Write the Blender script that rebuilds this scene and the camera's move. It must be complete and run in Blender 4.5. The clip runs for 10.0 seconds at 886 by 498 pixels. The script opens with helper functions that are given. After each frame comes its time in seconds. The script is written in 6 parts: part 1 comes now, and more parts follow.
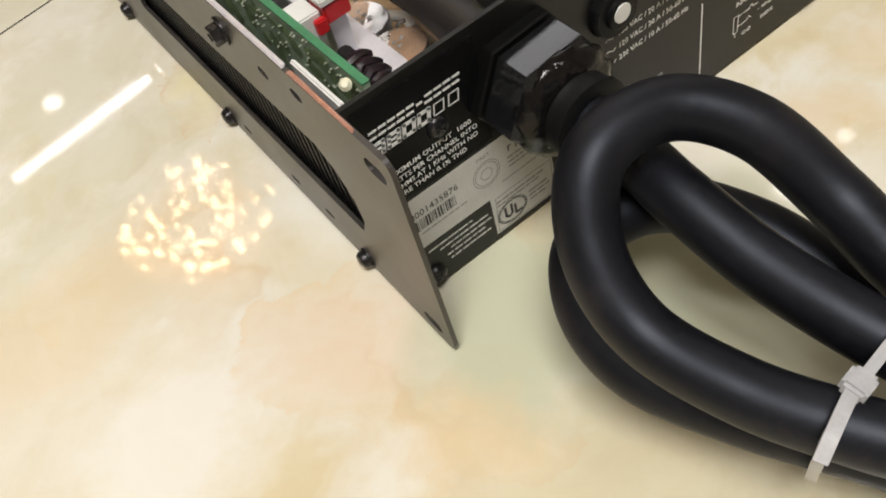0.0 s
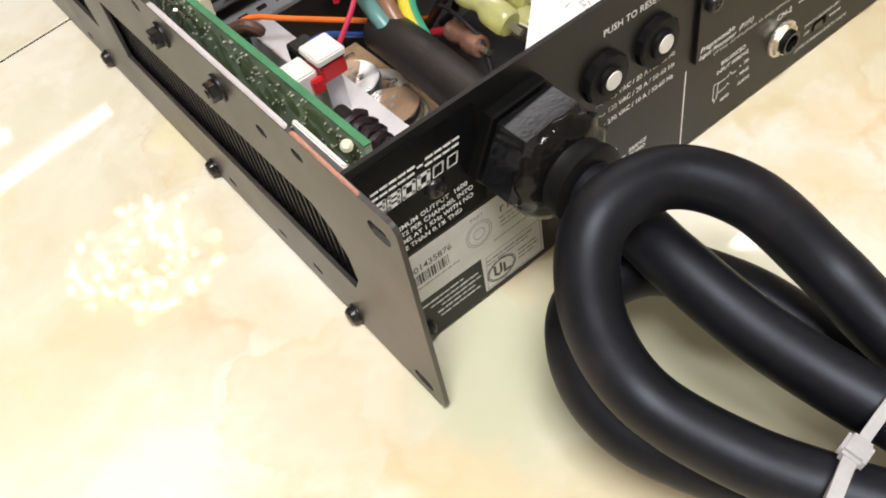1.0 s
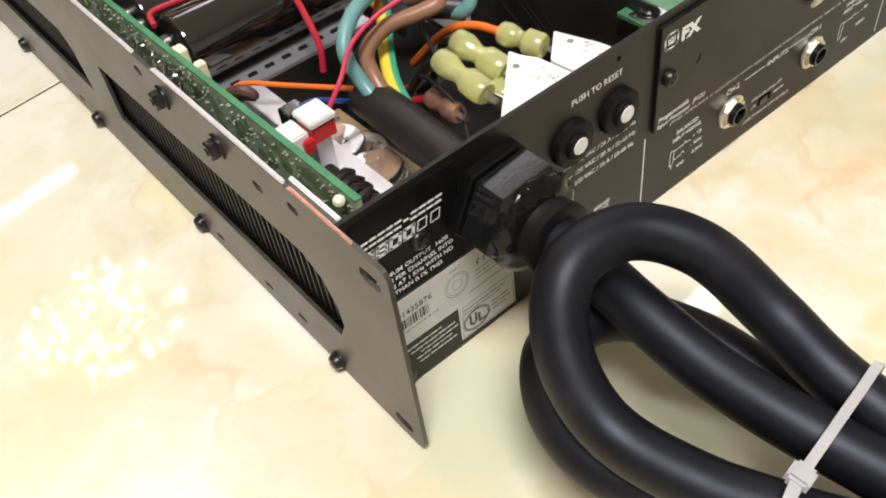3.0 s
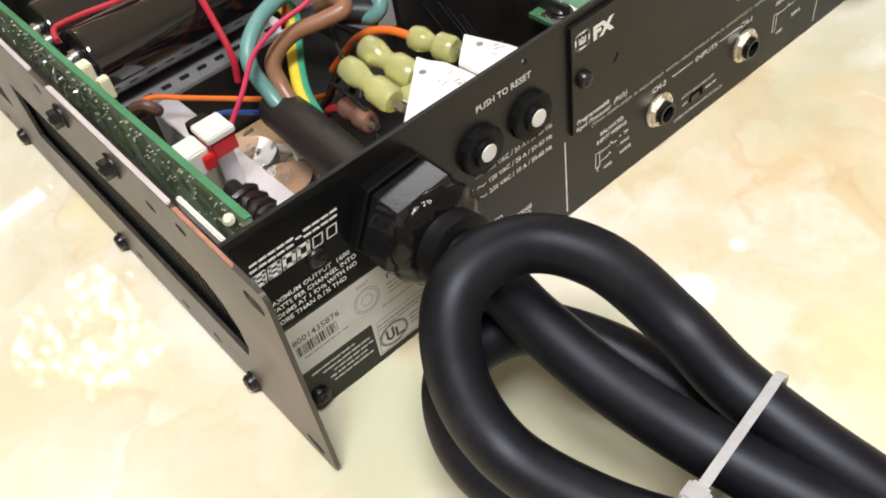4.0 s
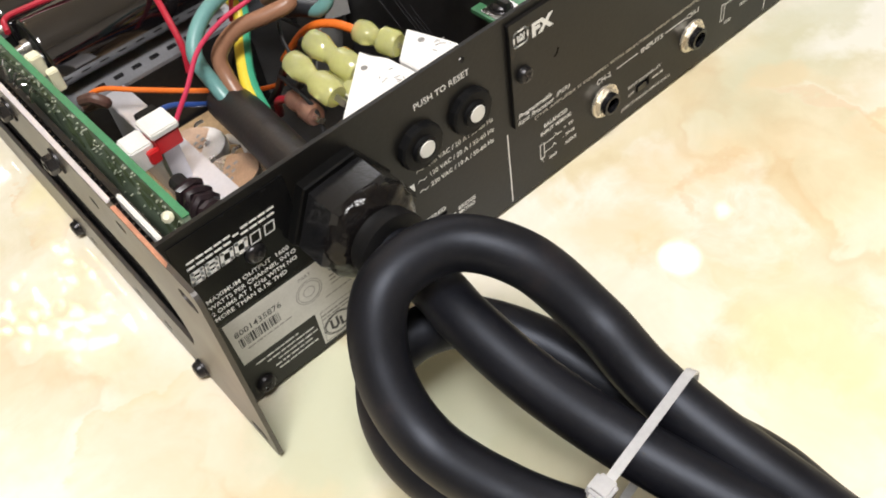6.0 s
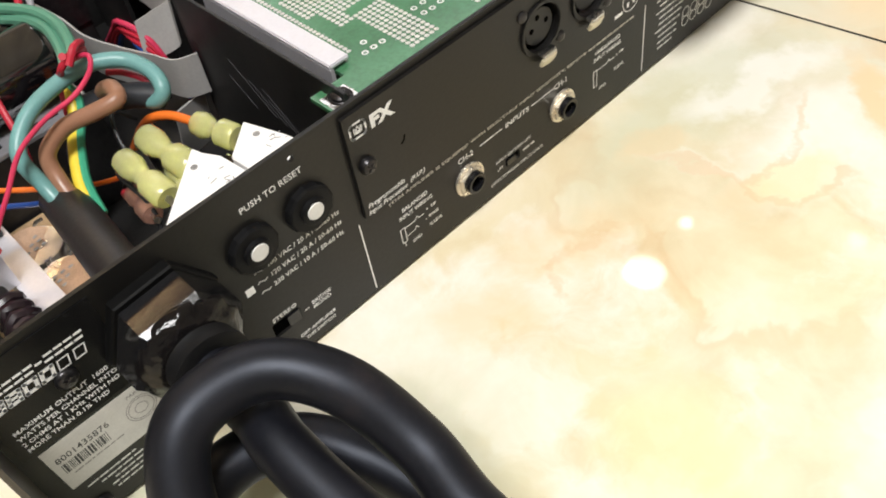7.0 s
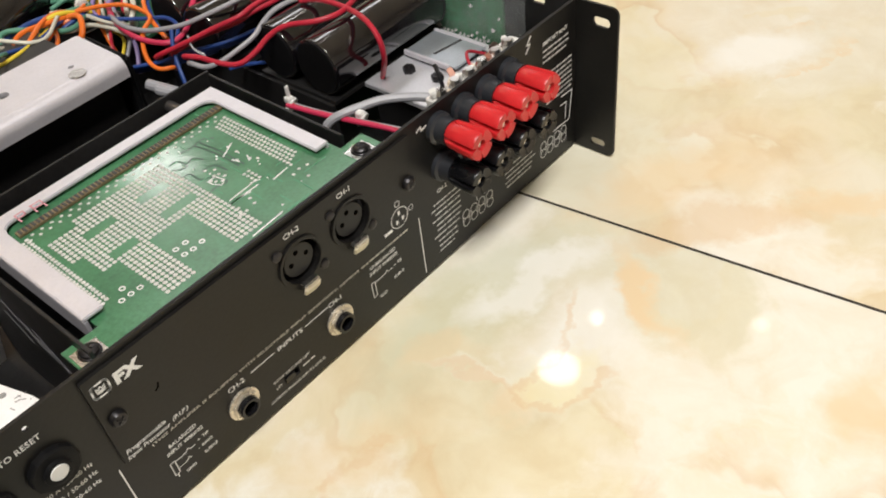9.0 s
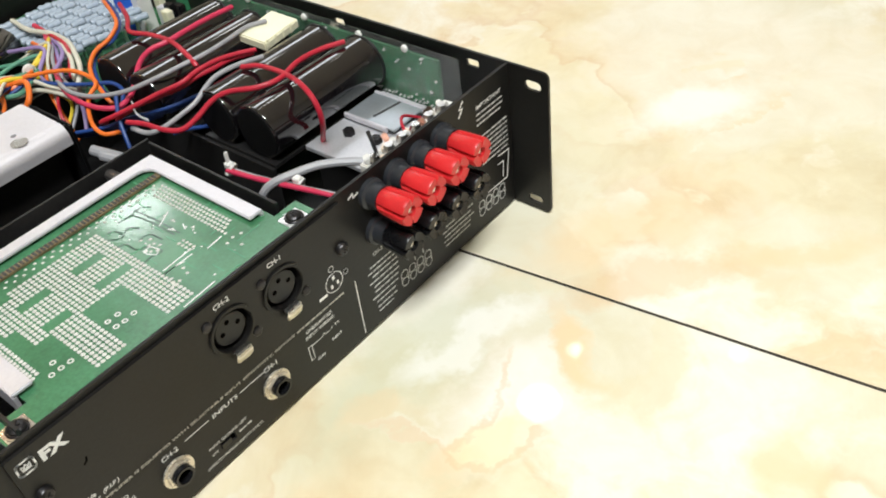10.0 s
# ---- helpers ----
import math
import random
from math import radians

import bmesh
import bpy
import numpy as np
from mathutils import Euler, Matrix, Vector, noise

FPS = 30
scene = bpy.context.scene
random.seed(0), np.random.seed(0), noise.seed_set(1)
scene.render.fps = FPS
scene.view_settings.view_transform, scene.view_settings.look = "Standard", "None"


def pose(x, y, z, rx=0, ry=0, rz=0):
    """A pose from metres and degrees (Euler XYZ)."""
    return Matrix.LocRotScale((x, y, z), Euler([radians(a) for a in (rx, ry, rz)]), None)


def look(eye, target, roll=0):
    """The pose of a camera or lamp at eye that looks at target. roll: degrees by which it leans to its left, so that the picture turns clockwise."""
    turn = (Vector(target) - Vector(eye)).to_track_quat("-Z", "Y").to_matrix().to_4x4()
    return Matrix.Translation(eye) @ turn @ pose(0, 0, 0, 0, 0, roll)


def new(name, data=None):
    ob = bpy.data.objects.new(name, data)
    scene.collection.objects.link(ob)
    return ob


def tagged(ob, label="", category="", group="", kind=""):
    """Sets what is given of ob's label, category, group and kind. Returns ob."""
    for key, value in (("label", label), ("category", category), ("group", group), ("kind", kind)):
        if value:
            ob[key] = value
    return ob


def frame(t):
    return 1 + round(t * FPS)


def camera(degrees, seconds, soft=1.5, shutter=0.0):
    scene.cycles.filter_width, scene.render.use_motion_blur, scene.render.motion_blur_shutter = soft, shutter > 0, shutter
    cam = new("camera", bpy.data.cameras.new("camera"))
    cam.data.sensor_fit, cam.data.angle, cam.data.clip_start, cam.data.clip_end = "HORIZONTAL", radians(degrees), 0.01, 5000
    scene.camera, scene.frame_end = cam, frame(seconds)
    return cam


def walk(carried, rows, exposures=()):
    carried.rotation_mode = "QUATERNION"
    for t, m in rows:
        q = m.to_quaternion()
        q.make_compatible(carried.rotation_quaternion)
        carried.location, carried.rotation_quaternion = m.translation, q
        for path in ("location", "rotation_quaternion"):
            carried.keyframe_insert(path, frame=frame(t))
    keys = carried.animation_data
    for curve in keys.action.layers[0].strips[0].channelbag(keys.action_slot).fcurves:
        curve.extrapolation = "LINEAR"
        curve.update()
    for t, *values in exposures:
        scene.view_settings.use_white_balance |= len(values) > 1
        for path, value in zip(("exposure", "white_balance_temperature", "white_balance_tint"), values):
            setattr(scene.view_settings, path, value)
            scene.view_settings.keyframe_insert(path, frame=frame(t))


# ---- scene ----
# Metres. x runs along the rear panel, y into the amplifier, z up; the floor is z = 0.
cam = camera(53.0, 10.0, soft=1.9)
walk(cam, [
    (0, look((-0.05132, -0.16268, 0.24097), (0.02047, 0.00812, 0.00502), -18.50)),
    (0.5, look((-0.05885, -0.15593, 0.24434), (0.02344, 0.01300, 0.01049), -15.27)),
    (1, look((-0.05893, -0.15323, 0.24827), (0.03359, 0.01536, 0.01801), -13.10)),
    (1.5, look((-0.05957, -0.15321, 0.24886), (0.03629, 0.01581, 0.02030), -12.46)),
    (2, look((-0.06110, -0.15338, 0.24981), (0.03870, 0.01581, 0.02307), -11.38)),
    (2.5, look((-0.07530, -0.16041, 0.26302), (0.03403, 0.00880, 0.04072), -8.94)),
    (2.7, look((-0.0790, -0.1620, 0.2630), (0.0283, -0.0025, 0.0577), -8.1)),
    (3.8, look((-0.04742, -0.17247, 0.25553), (0.06701, 0.00042, 0.03870), -10.82)),
    (4, look((-0.04479, -0.17533, 0.25508), (0.06976, -0.00401, 0.03707), -10.66)),
    (4.5, look((-0.03992, -0.18372, 0.25800), (0.06973, -0.01054, 0.03894), -11.97)),
    (5, look((-0.03741, -0.18914, 0.26534), (0.07005, -0.01860, 0.04314), -11.95)),
    (5.2, look((-0.03828, -0.18910, 0.26785), (0.06912, -0.01875, 0.04549), -11.80)),
    (6.3, look((-0.01563, -0.18589, 0.26445), (0.09592, -0.02524, 0.03697), -10.18)),
    (6.5, look((0.00095, -0.18970, 0.26394), (0.11501, -0.02843, 0.03816), -10.55)),
    (7, look((0.02378, -0.19467, 0.26758), (0.14299, -0.03447, 0.04370), -10.57)),
    (7.5, look((0.02370, -0.19752, 0.27011), (0.14787, -0.03641, 0.04961), -10.41)),
    (8, look((0.04409, -0.20641, 0.28002), (0.17687, -0.04768, 0.06282), -9.43)),
    (8.5, look((0.06747, -0.21622, 0.29320), (0.21042, -0.05940, 0.08113), -8.41)),
    (9, look((0.08982, -0.22643, 0.30695), (0.24349, -0.07041, 0.10191), -7.78)),
    (9.5, look((0.10187, -0.23742, 0.31650), (0.26289, -0.08214, 0.11660), -7.60)),
    (10, look((0.10699, -0.24248, 0.32051), (0.27065, -0.08704, 0.12290), -7.53)),
], exposures=[(0.0, -0.4, 6500, 10.5), (0.5, -0.6, 6720, 14), (0.9, -0.05, 6480, 12), (1.2, 0.03, 6430, 11.5), (5.0, 0.03, 6430, 11.5), (7.5, 0.05, 6340, 9), (8.0, 0.05, 6280, 6.5), (8.2, -0.05, 6380, 8), (8.5, -0.2, 6500, 11), (9.1, -0.2, 6500, 11), (9.5, 0.05, 6150, 6), (10.0, 0.05, 6150, 6)])

# ---- light: a closed room with its ceiling lamps and an added fill panel ----
world = bpy.data.worlds.new("world")
scene.world = world
world.use_nodes = True
world.node_tree.nodes["Background"].inputs[0].default_value = (0.9, 0.95, 1.0, 1)
world.node_tree.nodes["Background"].inputs[1].default_value = 0.3


def area_lamp(name, place, size_x, size_y, watts, colour, shape="RECTANGLE"):
    data = bpy.data.lights.new(name, "AREA")
    data.shape, data.size, data.size_y, data.energy, data.color = shape, size_x, size_y, watts, colour
    lamp = new(name, data)
    lamp.matrix_basis = pose(*place)
    return lamp


area_lamp("tube_light", (0.01, 3.87, 2.60, 0, 0, 8.7), 0.92, 0.05, 4.4, (1.0, 0.98, 0.94))
area_lamp("round_light", (0.12, 2.72, 2.50), 0.66, 0.66, 1.6, (1.0, 0.48, 0.29), "DISK")
area_lamp("down_light_a", (2.36, 1.18, 2.66), 0.06, 0.06, 0.13, (1.0, 0.97, 0.92), "DISK")
area_lamp("down_light_b", (2.03, 1.15, 2.66), 0.17, 0.17, 0.95, (1.0, 0.97, 0.92), "DISK")
area_lamp("down_light_c", (2.72, 0.59, 2.66), 0.07, 0.07, 0.08, (1.0, 0.97, 0.92), "DISK")
area_lamp("down_light_d", (-0.085, 4.28, 2.66), 0.11, 0.11, 0.5, (1.0, 0.97, 0.92), "DISK")
# Added fill behind the camera for overall brightness; its source is unseen.
area_lamp("fill_panel_light", (-0.5, -0.9, 2.66), 1.2, 0.6, 102, (1.0, 0.985, 0.96))
area_lamp("ceiling_light", (2.17, 2.36, 2.66), 2.3, 0.68, 22, (0.97, 0.97, 1.0))
area_lamp("square_light", (1.80, 3.60, 2.66), 0.32, 0.32, 10, (1.0, 0.98, 0.96))


# ---- materials ----
def material(name, colour, rough=0.5, metal=0.0, vary=0.12, scale=60.0, bump=0.05, coat=0.0, spec=0.5, rough_vary=0.12, dust=0.0):
    """A surface with fine grain and broader wear at real-world scale (scale: features per metre)."""
    m = bpy.data.materials.new(name)
    m.use_nodes = True
    nt = m.node_tree
    b = nt.nodes["Principled BSDF"]
    b.inputs["Metallic"].default_value = metal
    b.inputs["Coat Weight"].default_value = coat
    b.inputs["Coat Roughness"].default_value = 0.08
    b.inputs["Specular IOR Level"].default_value = spec
    co = nt.nodes.new("ShaderNodeTexCoord")
    fine = nt.nodes.new("ShaderNodeTexNoise")
    fine.inputs["Scale"].default_value, fine.inputs["Detail"].default_value = scale * 14, 4
    broad = nt.nodes.new("ShaderNodeTexNoise")
    broad.inputs["Scale"].default_value, broad.inputs["Detail"].default_value = scale, 5
    for n in (fine, broad):
        nt.links.new(co.outputs["Object"], n.inputs["Vector"])
    mix = nt.nodes.new("ShaderNodeMix")
    mix.data_type = "RGBA"
    lo, hi = [max(0, c * (1 - vary)) for c in colour], [min(1, c * (1 + vary) + dust) for c in colour]
    mix.inputs[6].default_value, mix.inputs[7].default_value = (*lo, 1), (*hi, 1)
    add = nt.nodes.new("ShaderNodeMath")
    add.operation = "MULTIPLY_ADD"
    add.inputs[1].default_value = 0.4
    scaled = nt.nodes.new("ShaderNodeMath")
    scaled.operation = "MULTIPLY"
    scaled.inputs[1].default_value = 0.6
    nt.links.new(broad.outputs["Fac"], scaled.inputs[0])
    nt.links.new(fine.outputs["Fac"], add.inputs[0])
    nt.links.new(scaled.outputs[0], add.inputs[2])
    ramp = nt.nodes.new("ShaderNodeMapRange")
    ramp.inputs["From Min"].default_value, ramp.inputs["From Max"].default_value = 0.34, 0.66
    nt.links.new(add.outputs[0], ramp.inputs["Value"])
    nt.links.new(ramp.outputs[0], mix.inputs[0])
    nt.links.new(mix.outputs[2], b.inputs["Base Color"])
    rr = nt.nodes.new("ShaderNodeMapRange")
    rr.inputs["To Min"].default_value, rr.inputs["To Max"].default_value = max(0.02, rough - rough_vary), min(1, rough + rough_vary)
    nt.links.new(broad.outputs["Fac"], rr.inputs["Value"])
    nt.links.new(rr.outputs[0], b.inputs["Roughness"])
    if bump:
        bp = nt.nodes.new("ShaderNodeBump")
        bp.inputs["Strength"].default_value, bp.inputs["Distance"].default_value = bump, 0.001
        nt.links.new(fine.outputs["Fac"], bp.inputs["Height"])
        nt.links.new(bp.outputs[0], b.inputs["Normal"])
    return m


def glassy(name, colour, rough, transmit, ior=1.45):
    m = material(name, colour, rough, vary=0.08, bump=0.02, rough_vary=0.05)
    b = m.node_tree.nodes["Principled BSDF"]
    b.inputs["Transmission Weight"].default_value, b.inputs["IOR"].default_value = transmit, ior
    return m


def marble():
    """Polished cream stone-look tile: cloudy patches, ochre veins, each tile drawn from another part of the pattern."""
    m = bpy.data.materials.new("polished_cream_tile")
    m.use_nodes = True
    nt = m.node_tree
    N = nt.nodes.new
    b = nt.nodes["Principled BSDF"]
    co, info = N("ShaderNodeTexCoord"), N("ShaderNodeObjectInfo")
    off = N("ShaderNodeVectorMath")
    off.operation = "MULTIPLY_ADD"
    off.inputs[1].default_value = (31.0, 17.0, 5.0)
    nt.links.new(info.outputs["Random"], off.inputs[0])
    nt.links.new(co.outputs["Object"], off.inputs[2])

    def noise_at(scale, detail, rough, distort):
        n = N("ShaderNodeTexNoise")
        n.inputs["Scale"].default_value, n.inputs["Detail"].default_value = scale, detail
        n.inputs["Roughness"].default_value, n.inputs["Distortion"].default_value = rough, distort
        nt.links.new(off.outputs[0], n.inputs["Vector"])
        return n

    def ramp(source, stops):
        r = N("ShaderNodeValToRGB")
        while len(r.color_ramp.elements) < len(stops):
            r.color_ramp.elements.new(1.0)
        for e, (p, c) in zip(r.color_ramp.elements, stops):
            e.position, e.color = p, (*c, 1)
        nt.links.new(source, r.inputs["Fac"])
        return r.outputs["Color"]

    def blend(fac, a, b, kind="MIX"):
        m_ = N("ShaderNodeMix")
        m_.data_type, m_.blend_type = "RGBA", kind
        if isinstance(fac, float):
            m_.inputs[0].default_value = fac
        else:
            nt.links.new(fac, m_.inputs[0])
        for k, v in ((6, a), (7, b)):
            if isinstance(v, tuple):
                m_.inputs[k].default_value = (*v, 1)
            else:
                nt.links.new(v, m_.inputs[k])
        return m_.outputs[2]

    warp = noise_at(9, 4, 0.6, 0.0)
    push = N("ShaderNodeVectorMath")
    push.operation = "MULTIPLY_ADD"
    push.inputs[1].default_value = (0.10, 0.10, 0.10)
    nt.links.new(warp.outputs["Color"], push.inputs[0])
    nt.links.new(off.outputs[0], push.inputs[2])

    def warped(scale, detail, rough, shift):
        n = N("ShaderNodeTexNoise")
        n.inputs["Scale"].default_value, n.inputs["Detail"].default_value, n.inputs["Roughness"].default_value = scale, detail, rough
        v = N("ShaderNodeVectorMath")
        v.inputs[1].default_value = (shift, shift * 0.7, 0)
        nt.links.new(push.outputs[0], v.inputs[0])
        nt.links.new(v.outputs[0], n.inputs["Vector"])
        return n.outputs["Fac"]

    cloud, edge, edge_b, tint, white = warped(6.5, 8, 0.58, 0), warped(4.2, 9, 0.5, 3.1), warped(5.4, 9, 0.52, 8.4), warped(2.6, 4, 0.5, 5.7), warped(8.5, 8, 0.6, 12.3)
    fine, small = noise_at(70, 4, 0.6, 0.4), noise_at(26, 6, 0.65, 0.6)
    one, none = (1.0, 1.0, 1.0), (0.0, 0.0, 0.0)
    base = ramp(cloud, [(0.30, (0.74, 0.62, 0.40)), (0.40, (0.82, 0.74, 0.53)), (0.50, (0.86, 0.80, 0.66)), (0.62, (0.87, 0.83, 0.71))])
    # Patches with one crisp ragged ochre edge that fades away on the other side.
    mask_a = ramp(edge, [(0.0, none), (0.37, none), (0.46, (0.22, 0.22, 0.22)), (0.545, one), (0.556, (0.04, 0.04, 0.04)), (0.60, none)])
    mask_b = ramp(edge_b, [(0.0, none), (0.30, none), (0.435, (0.4, 0.4, 0.4)), (0.442, none)])
    patchy = ramp(tint, [(0.36, (0.18, 0.18, 0.18)), (0.54, (0.5, 0.5, 0.5))])
    edged = blend(blend(1.0, mask_a, patchy, "MULTIPLY"), base, (0.80, 0.62, 0.38))
    edged = blend(mask_b, edged, (0.84, 0.74, 0.49))
    thin = ramp(edge, [(0.0, none), (0.525, none), (0.545, (0.55, 0.55, 0.55)), (0.556, none)])
    lined = blend(blend(1.0, thin, patchy, "MULTIPLY"), edged, (0.66, 0.45, 0.24))
    green = ramp(tint, [(0.41, (0.45, 0.45, 0.45)), (0.53, none)])
    tinted = blend(green, lined, (0.72, 0.72, 0.57))
    bright = ramp(white, [(0.51, none), (0.59, (0.8, 0.8, 0.8))])
    clouded = blend(bright, tinted, (0.91, 0.88, 0.79))
    mottled = blend(0.5, clouded, ramp(small.outputs["Fac"], [(0.36, (0.88, 0.82, 0.70)), (0.60, (0.99, 0.98, 0.95))]), "MULTIPLY")
    # Clouds, veins and painted shading that lie at known places round the amplifier, with ragged edges.
    where = N("ShaderNodeNewGeometry").outputs["Position"]

    def shaken(source, scale, detail, amount, shift):
        n = N("ShaderNodeTexNoise")
        n.inputs["Scale"].default_value, n.inputs["Detail"].default_value, n.inputs["Roughness"].default_value = scale, detail, 0.62
        nt.links.new(where, n.inputs["Vector"])
        v = N("ShaderNodeVectorMath")
        v.operation = "MULTIPLY_ADD"
        v.inputs[1].default_value = (amount, amount, 0)
        nt.links.new(n.outputs["Color"], v.inputs[0])
        w = N("ShaderNodeVectorMath")
        w.inputs[1].default_value = (shift, shift, 0)
        nt.links.new(source, w.inputs[0])
        nt.links.new(w.outputs[0], v.inputs[2])
        return v.outputs[0]

    ragged = shaken(shaken(where, 14, 5, 0.07, -0.035), 75, 5, 0.016, -0.008)
    PEACH, OCHRE, WHITE, GREEN, YELLOW, PINK = (0.84, 0.65, 0.40), (0.75, 0.52, 0.28), (0.93, 0.91, 0.84), (0.63, 0.64, 0.46), (0.86, 0.77, 0.45), (0.87, 0.70, 0.53)

    def patch(under, x, y, rx, ry, angle, colour, strength, rim=False):
        """One soft patch; with rim: a vein along its border that fades towards its inside."""
        m_ = N("ShaderNodeMapping")
        m_.vector_type = "TEXTURE"
        m_.inputs["Location"].default_value, m_.inputs["Rotation"].default_value, m_.inputs["Scale"].default_value = (x, y, 0), (0, 0, radians(angle)), (rx, ry, 1)
        nt.links.new(ragged, m_.inputs["Vector"])
        ln = N("ShaderNodeVectorMath")
        ln.operation = "LENGTH"
        nt.links.new(m_.outputs[0], ln.inputs[0])
        half = N("ShaderNodeMath")
        half.operation = "MULTIPLY"
        half.inputs[1].default_value = 0.5
        nt.links.new(ln.outputs["Value"], half.inputs[0])
        full = (strength,) * 3
        low = (strength * 0.35,) * 3
        stops = [(0.0, none), (0.26, none), (0.40, low), (0.485, full), (0.505, none)] if rim else [(0.0, full), (0.24, full), (0.44, low), (0.56, none)]
        mask = ramp(half.outputs[0], stops)
        return blend(blend(1.0, mask, broken, "MULTIPLY") if rim else mask, under, colour)

    broken = ramp(noise_at(19, 5, 0.6, 0.8).outputs["Fac"], [(0.44, none), (0.60, one)])
    top = mottled
    # beside the vented side and round the coiled cable
    top = patch(top, -0.080, 0.020, 0.055, 0.035, 20, WHITE, 0.75)
    top = patch(top, -0.022, 0.004, 0.036, 0.026, -35, PINK, 0.6)
    top = patch(top, -0.022, 0.004, 0.036, 0.032, -35, PEACH, 0.55, True)
    top = patch(top, -0.008, -0.048, 0.030, 0.018, -30, PEACH, 0.6)
    top = patch(top, -0.008, -0.048, 0.032, 0.020, -30, OCHRE, 0.35, True)
    top = patch(top, -0.100, 0.085, 0.050, 0.030, 10, PEACH, 0.4)
    top = patch(top, 0.000, 0.155, 0.022, 0.016, 60, YELLOW, 0.6)
    top = patch(top, 0.000, 0.155, 0.024, 0.018, 60, OCHRE, 0.5, True)
    # greenish shading of the floor by the cable, put into the tile colour
    top = patch(top, 0.028, -0.030, 0.046, 0.040, -40, GREEN, 0.85)
    top = patch(top, 0.078, -0.062, 0.060, 0.045, -30, GREEN, 0.8)
    top = patch(top, 0.010, 0.060, 0.030, 0.060, 0, WHITE, 0.5)
    # along the rear panel and out to the tile joint
    top = patch(top, 0.152, -0.046, 0.030, 0.018, -40, PEACH, 0.5)
    top = patch(top, 0.205, -0.035, 0.045, 0.016, -30, PEACH, 0.38)
    top = patch(top, 0.150, -0.125, 0.046, 0.026, 40, YELLOW, 0.5)
    top = patch(top, 0.150, -0.125, 0.047, 0.027, 40, PEACH, 0.4, True)
    top = patch(top, 0.300, -0.030, 0.075, 0.026, -12, GREEN, 0.5)
    top = patch(top, 0.330, -0.048, 0.050, 0.012, -18, WHITE, 0.7)
    top = patch(top, 0.308, -0.083, 0.056, 0.026, -14, WHITE, 0.7)
    top = patch(top, 0.352, -0.098, 0.036, 0.011, 55, PEACH, 0.9)
    top = patch(top, 0.262, -0.074, 0.022, 0.012, -20, PEACH, 0.5)
    top = patch(top, 0.344, -0.193, 0.026, 0.020, 20, PEACH, 0.7)
    top = patch(top, 0.230, -0.170, 0.060, 0.030, 20, WHITE, 0.6)
    # branching veins beside the input sockets
    top = patch(top, 0.269, -0.036, 0.020, 0.012, -43, PEACH, 0.45)
    top = patch(top, 0.285, -0.083, 0.026, 0.016, -27, YELLOW, 0.6)
    top = patch(top, 0.263, -0.050, 0.017, 0.0045, -73, WHITE, 0.3)
    top = patch(top, 0.262, -0.052, 0.018, 0.0034, -82, OCHRE, 0.40)
    top = patch(top, 0.273, -0.069, 0.012, 0.0034, -16, OCHRE, 0.40)
    top = patch(top, 0.293, -0.072, 0.014, 0.0034, -5, OCHRE, 0.40)
    top = patch(top, 0.318, -0.073, 0.016, 0.0034, -2, OCHRE, 0.40)
    top = patch(top, 0.263, -0.074, 0.008, 0.0034, -90, OCHRE, 0.40)
    top = patch(top, 0.270, -0.088, 0.013, 0.0034, -49, OCHRE, 0.40)
    top = patch(top, 0.283, -0.097, 0.008, 0.0034, -4, OCHRE, 0.40)
    top = patch(top, 0.295, -0.102, 0.009, 0.0034, -39, OCHRE, 0.40)
    top = patch(top, 0.200, -0.037, 0.011, 0.0034, 0, OCHRE, 0.40)
    top = patch(top, 0.218, -0.043, 0.014, 0.0034, -36, OCHRE, 0.40)
    top = patch(top, 0.186, -0.050, 0.014, 0.0034, -122, OCHRE, 0.40)
    # past the joint
    top = patch(top, 0.430, -0.062, 0.060, 0.030, -30, PEACH, 0.6)
    top = patch(top, 0.415, -0.100, 0.060, 0.013, -38, OCHRE, 0.5)
    top = patch(top, 0.470, -0.150, 0.050, 0.012, -50, PEACH, 0.6)
    top = patch(top, 0.565, -0.045, 0.050, 0.026, -30, WHITE, 0.8)
    top = patch(top, 0.565, -0.045, 0.066, 0.032, -30, PEACH, 0.6, True)
    nt.links.new(top, b.inputs["Base Color"])
    rr = N("ShaderNodeMapRange")
    rr.inputs["To Min"].default_value, rr.inputs["To Max"].default_value = 0.028, 0.055
    nt.links.new(fine.outputs["Fac"], rr.inputs["Value"])
    nt.links.new(rr.outputs[0], b.inputs["Roughness"])
    bp = N("ShaderNodeBump")
    bp.inputs["Strength"].default_value, bp.inputs["Distance"].default_value = 0.003, 0.0005
    nt.links.new(fine.outputs["Fac"], bp.inputs["Height"])
    nt.links.new(bp.outputs[0], b.inputs["Normal"])
    return m


M_TILE = marble()
M_GROUT = material("dark_grout", (0.035, 0.028, 0.02), 0.9, vary=0.3)
M_WALL = material("pale_wall_paint", (0.56, 0.53, 0.49), 0.8, vary=0.04, scale=4)
M_BLACK = material("black_powder_coat", (0.0065, 0.006, 0.0055), 0.42, spec=0.37, vary=0.25, scale=40, bump=0.05, dust=0.003)
M_GREY = material("grey_sheet_steel", (0.098, 0.091, 0.087), 0.36, metal=0.6, vary=0.10, scale=25, bump=0.05)
M_DARK = material("black_inside_paint", (0.011, 0.0105, 0.0105), 0.45, vary=0.4, scale=40, dust=0.005)
M_PLATE = material("gloss_black_nameplate", (0.006, 0.006, 0.0065), 0.26, vary=0.2, rough_vary=0.06, spec=0.22)
M_PRINT = material("white_silkscreen", (0.84, 0.84, 0.82), 0.6, vary=0.15, scale=300)
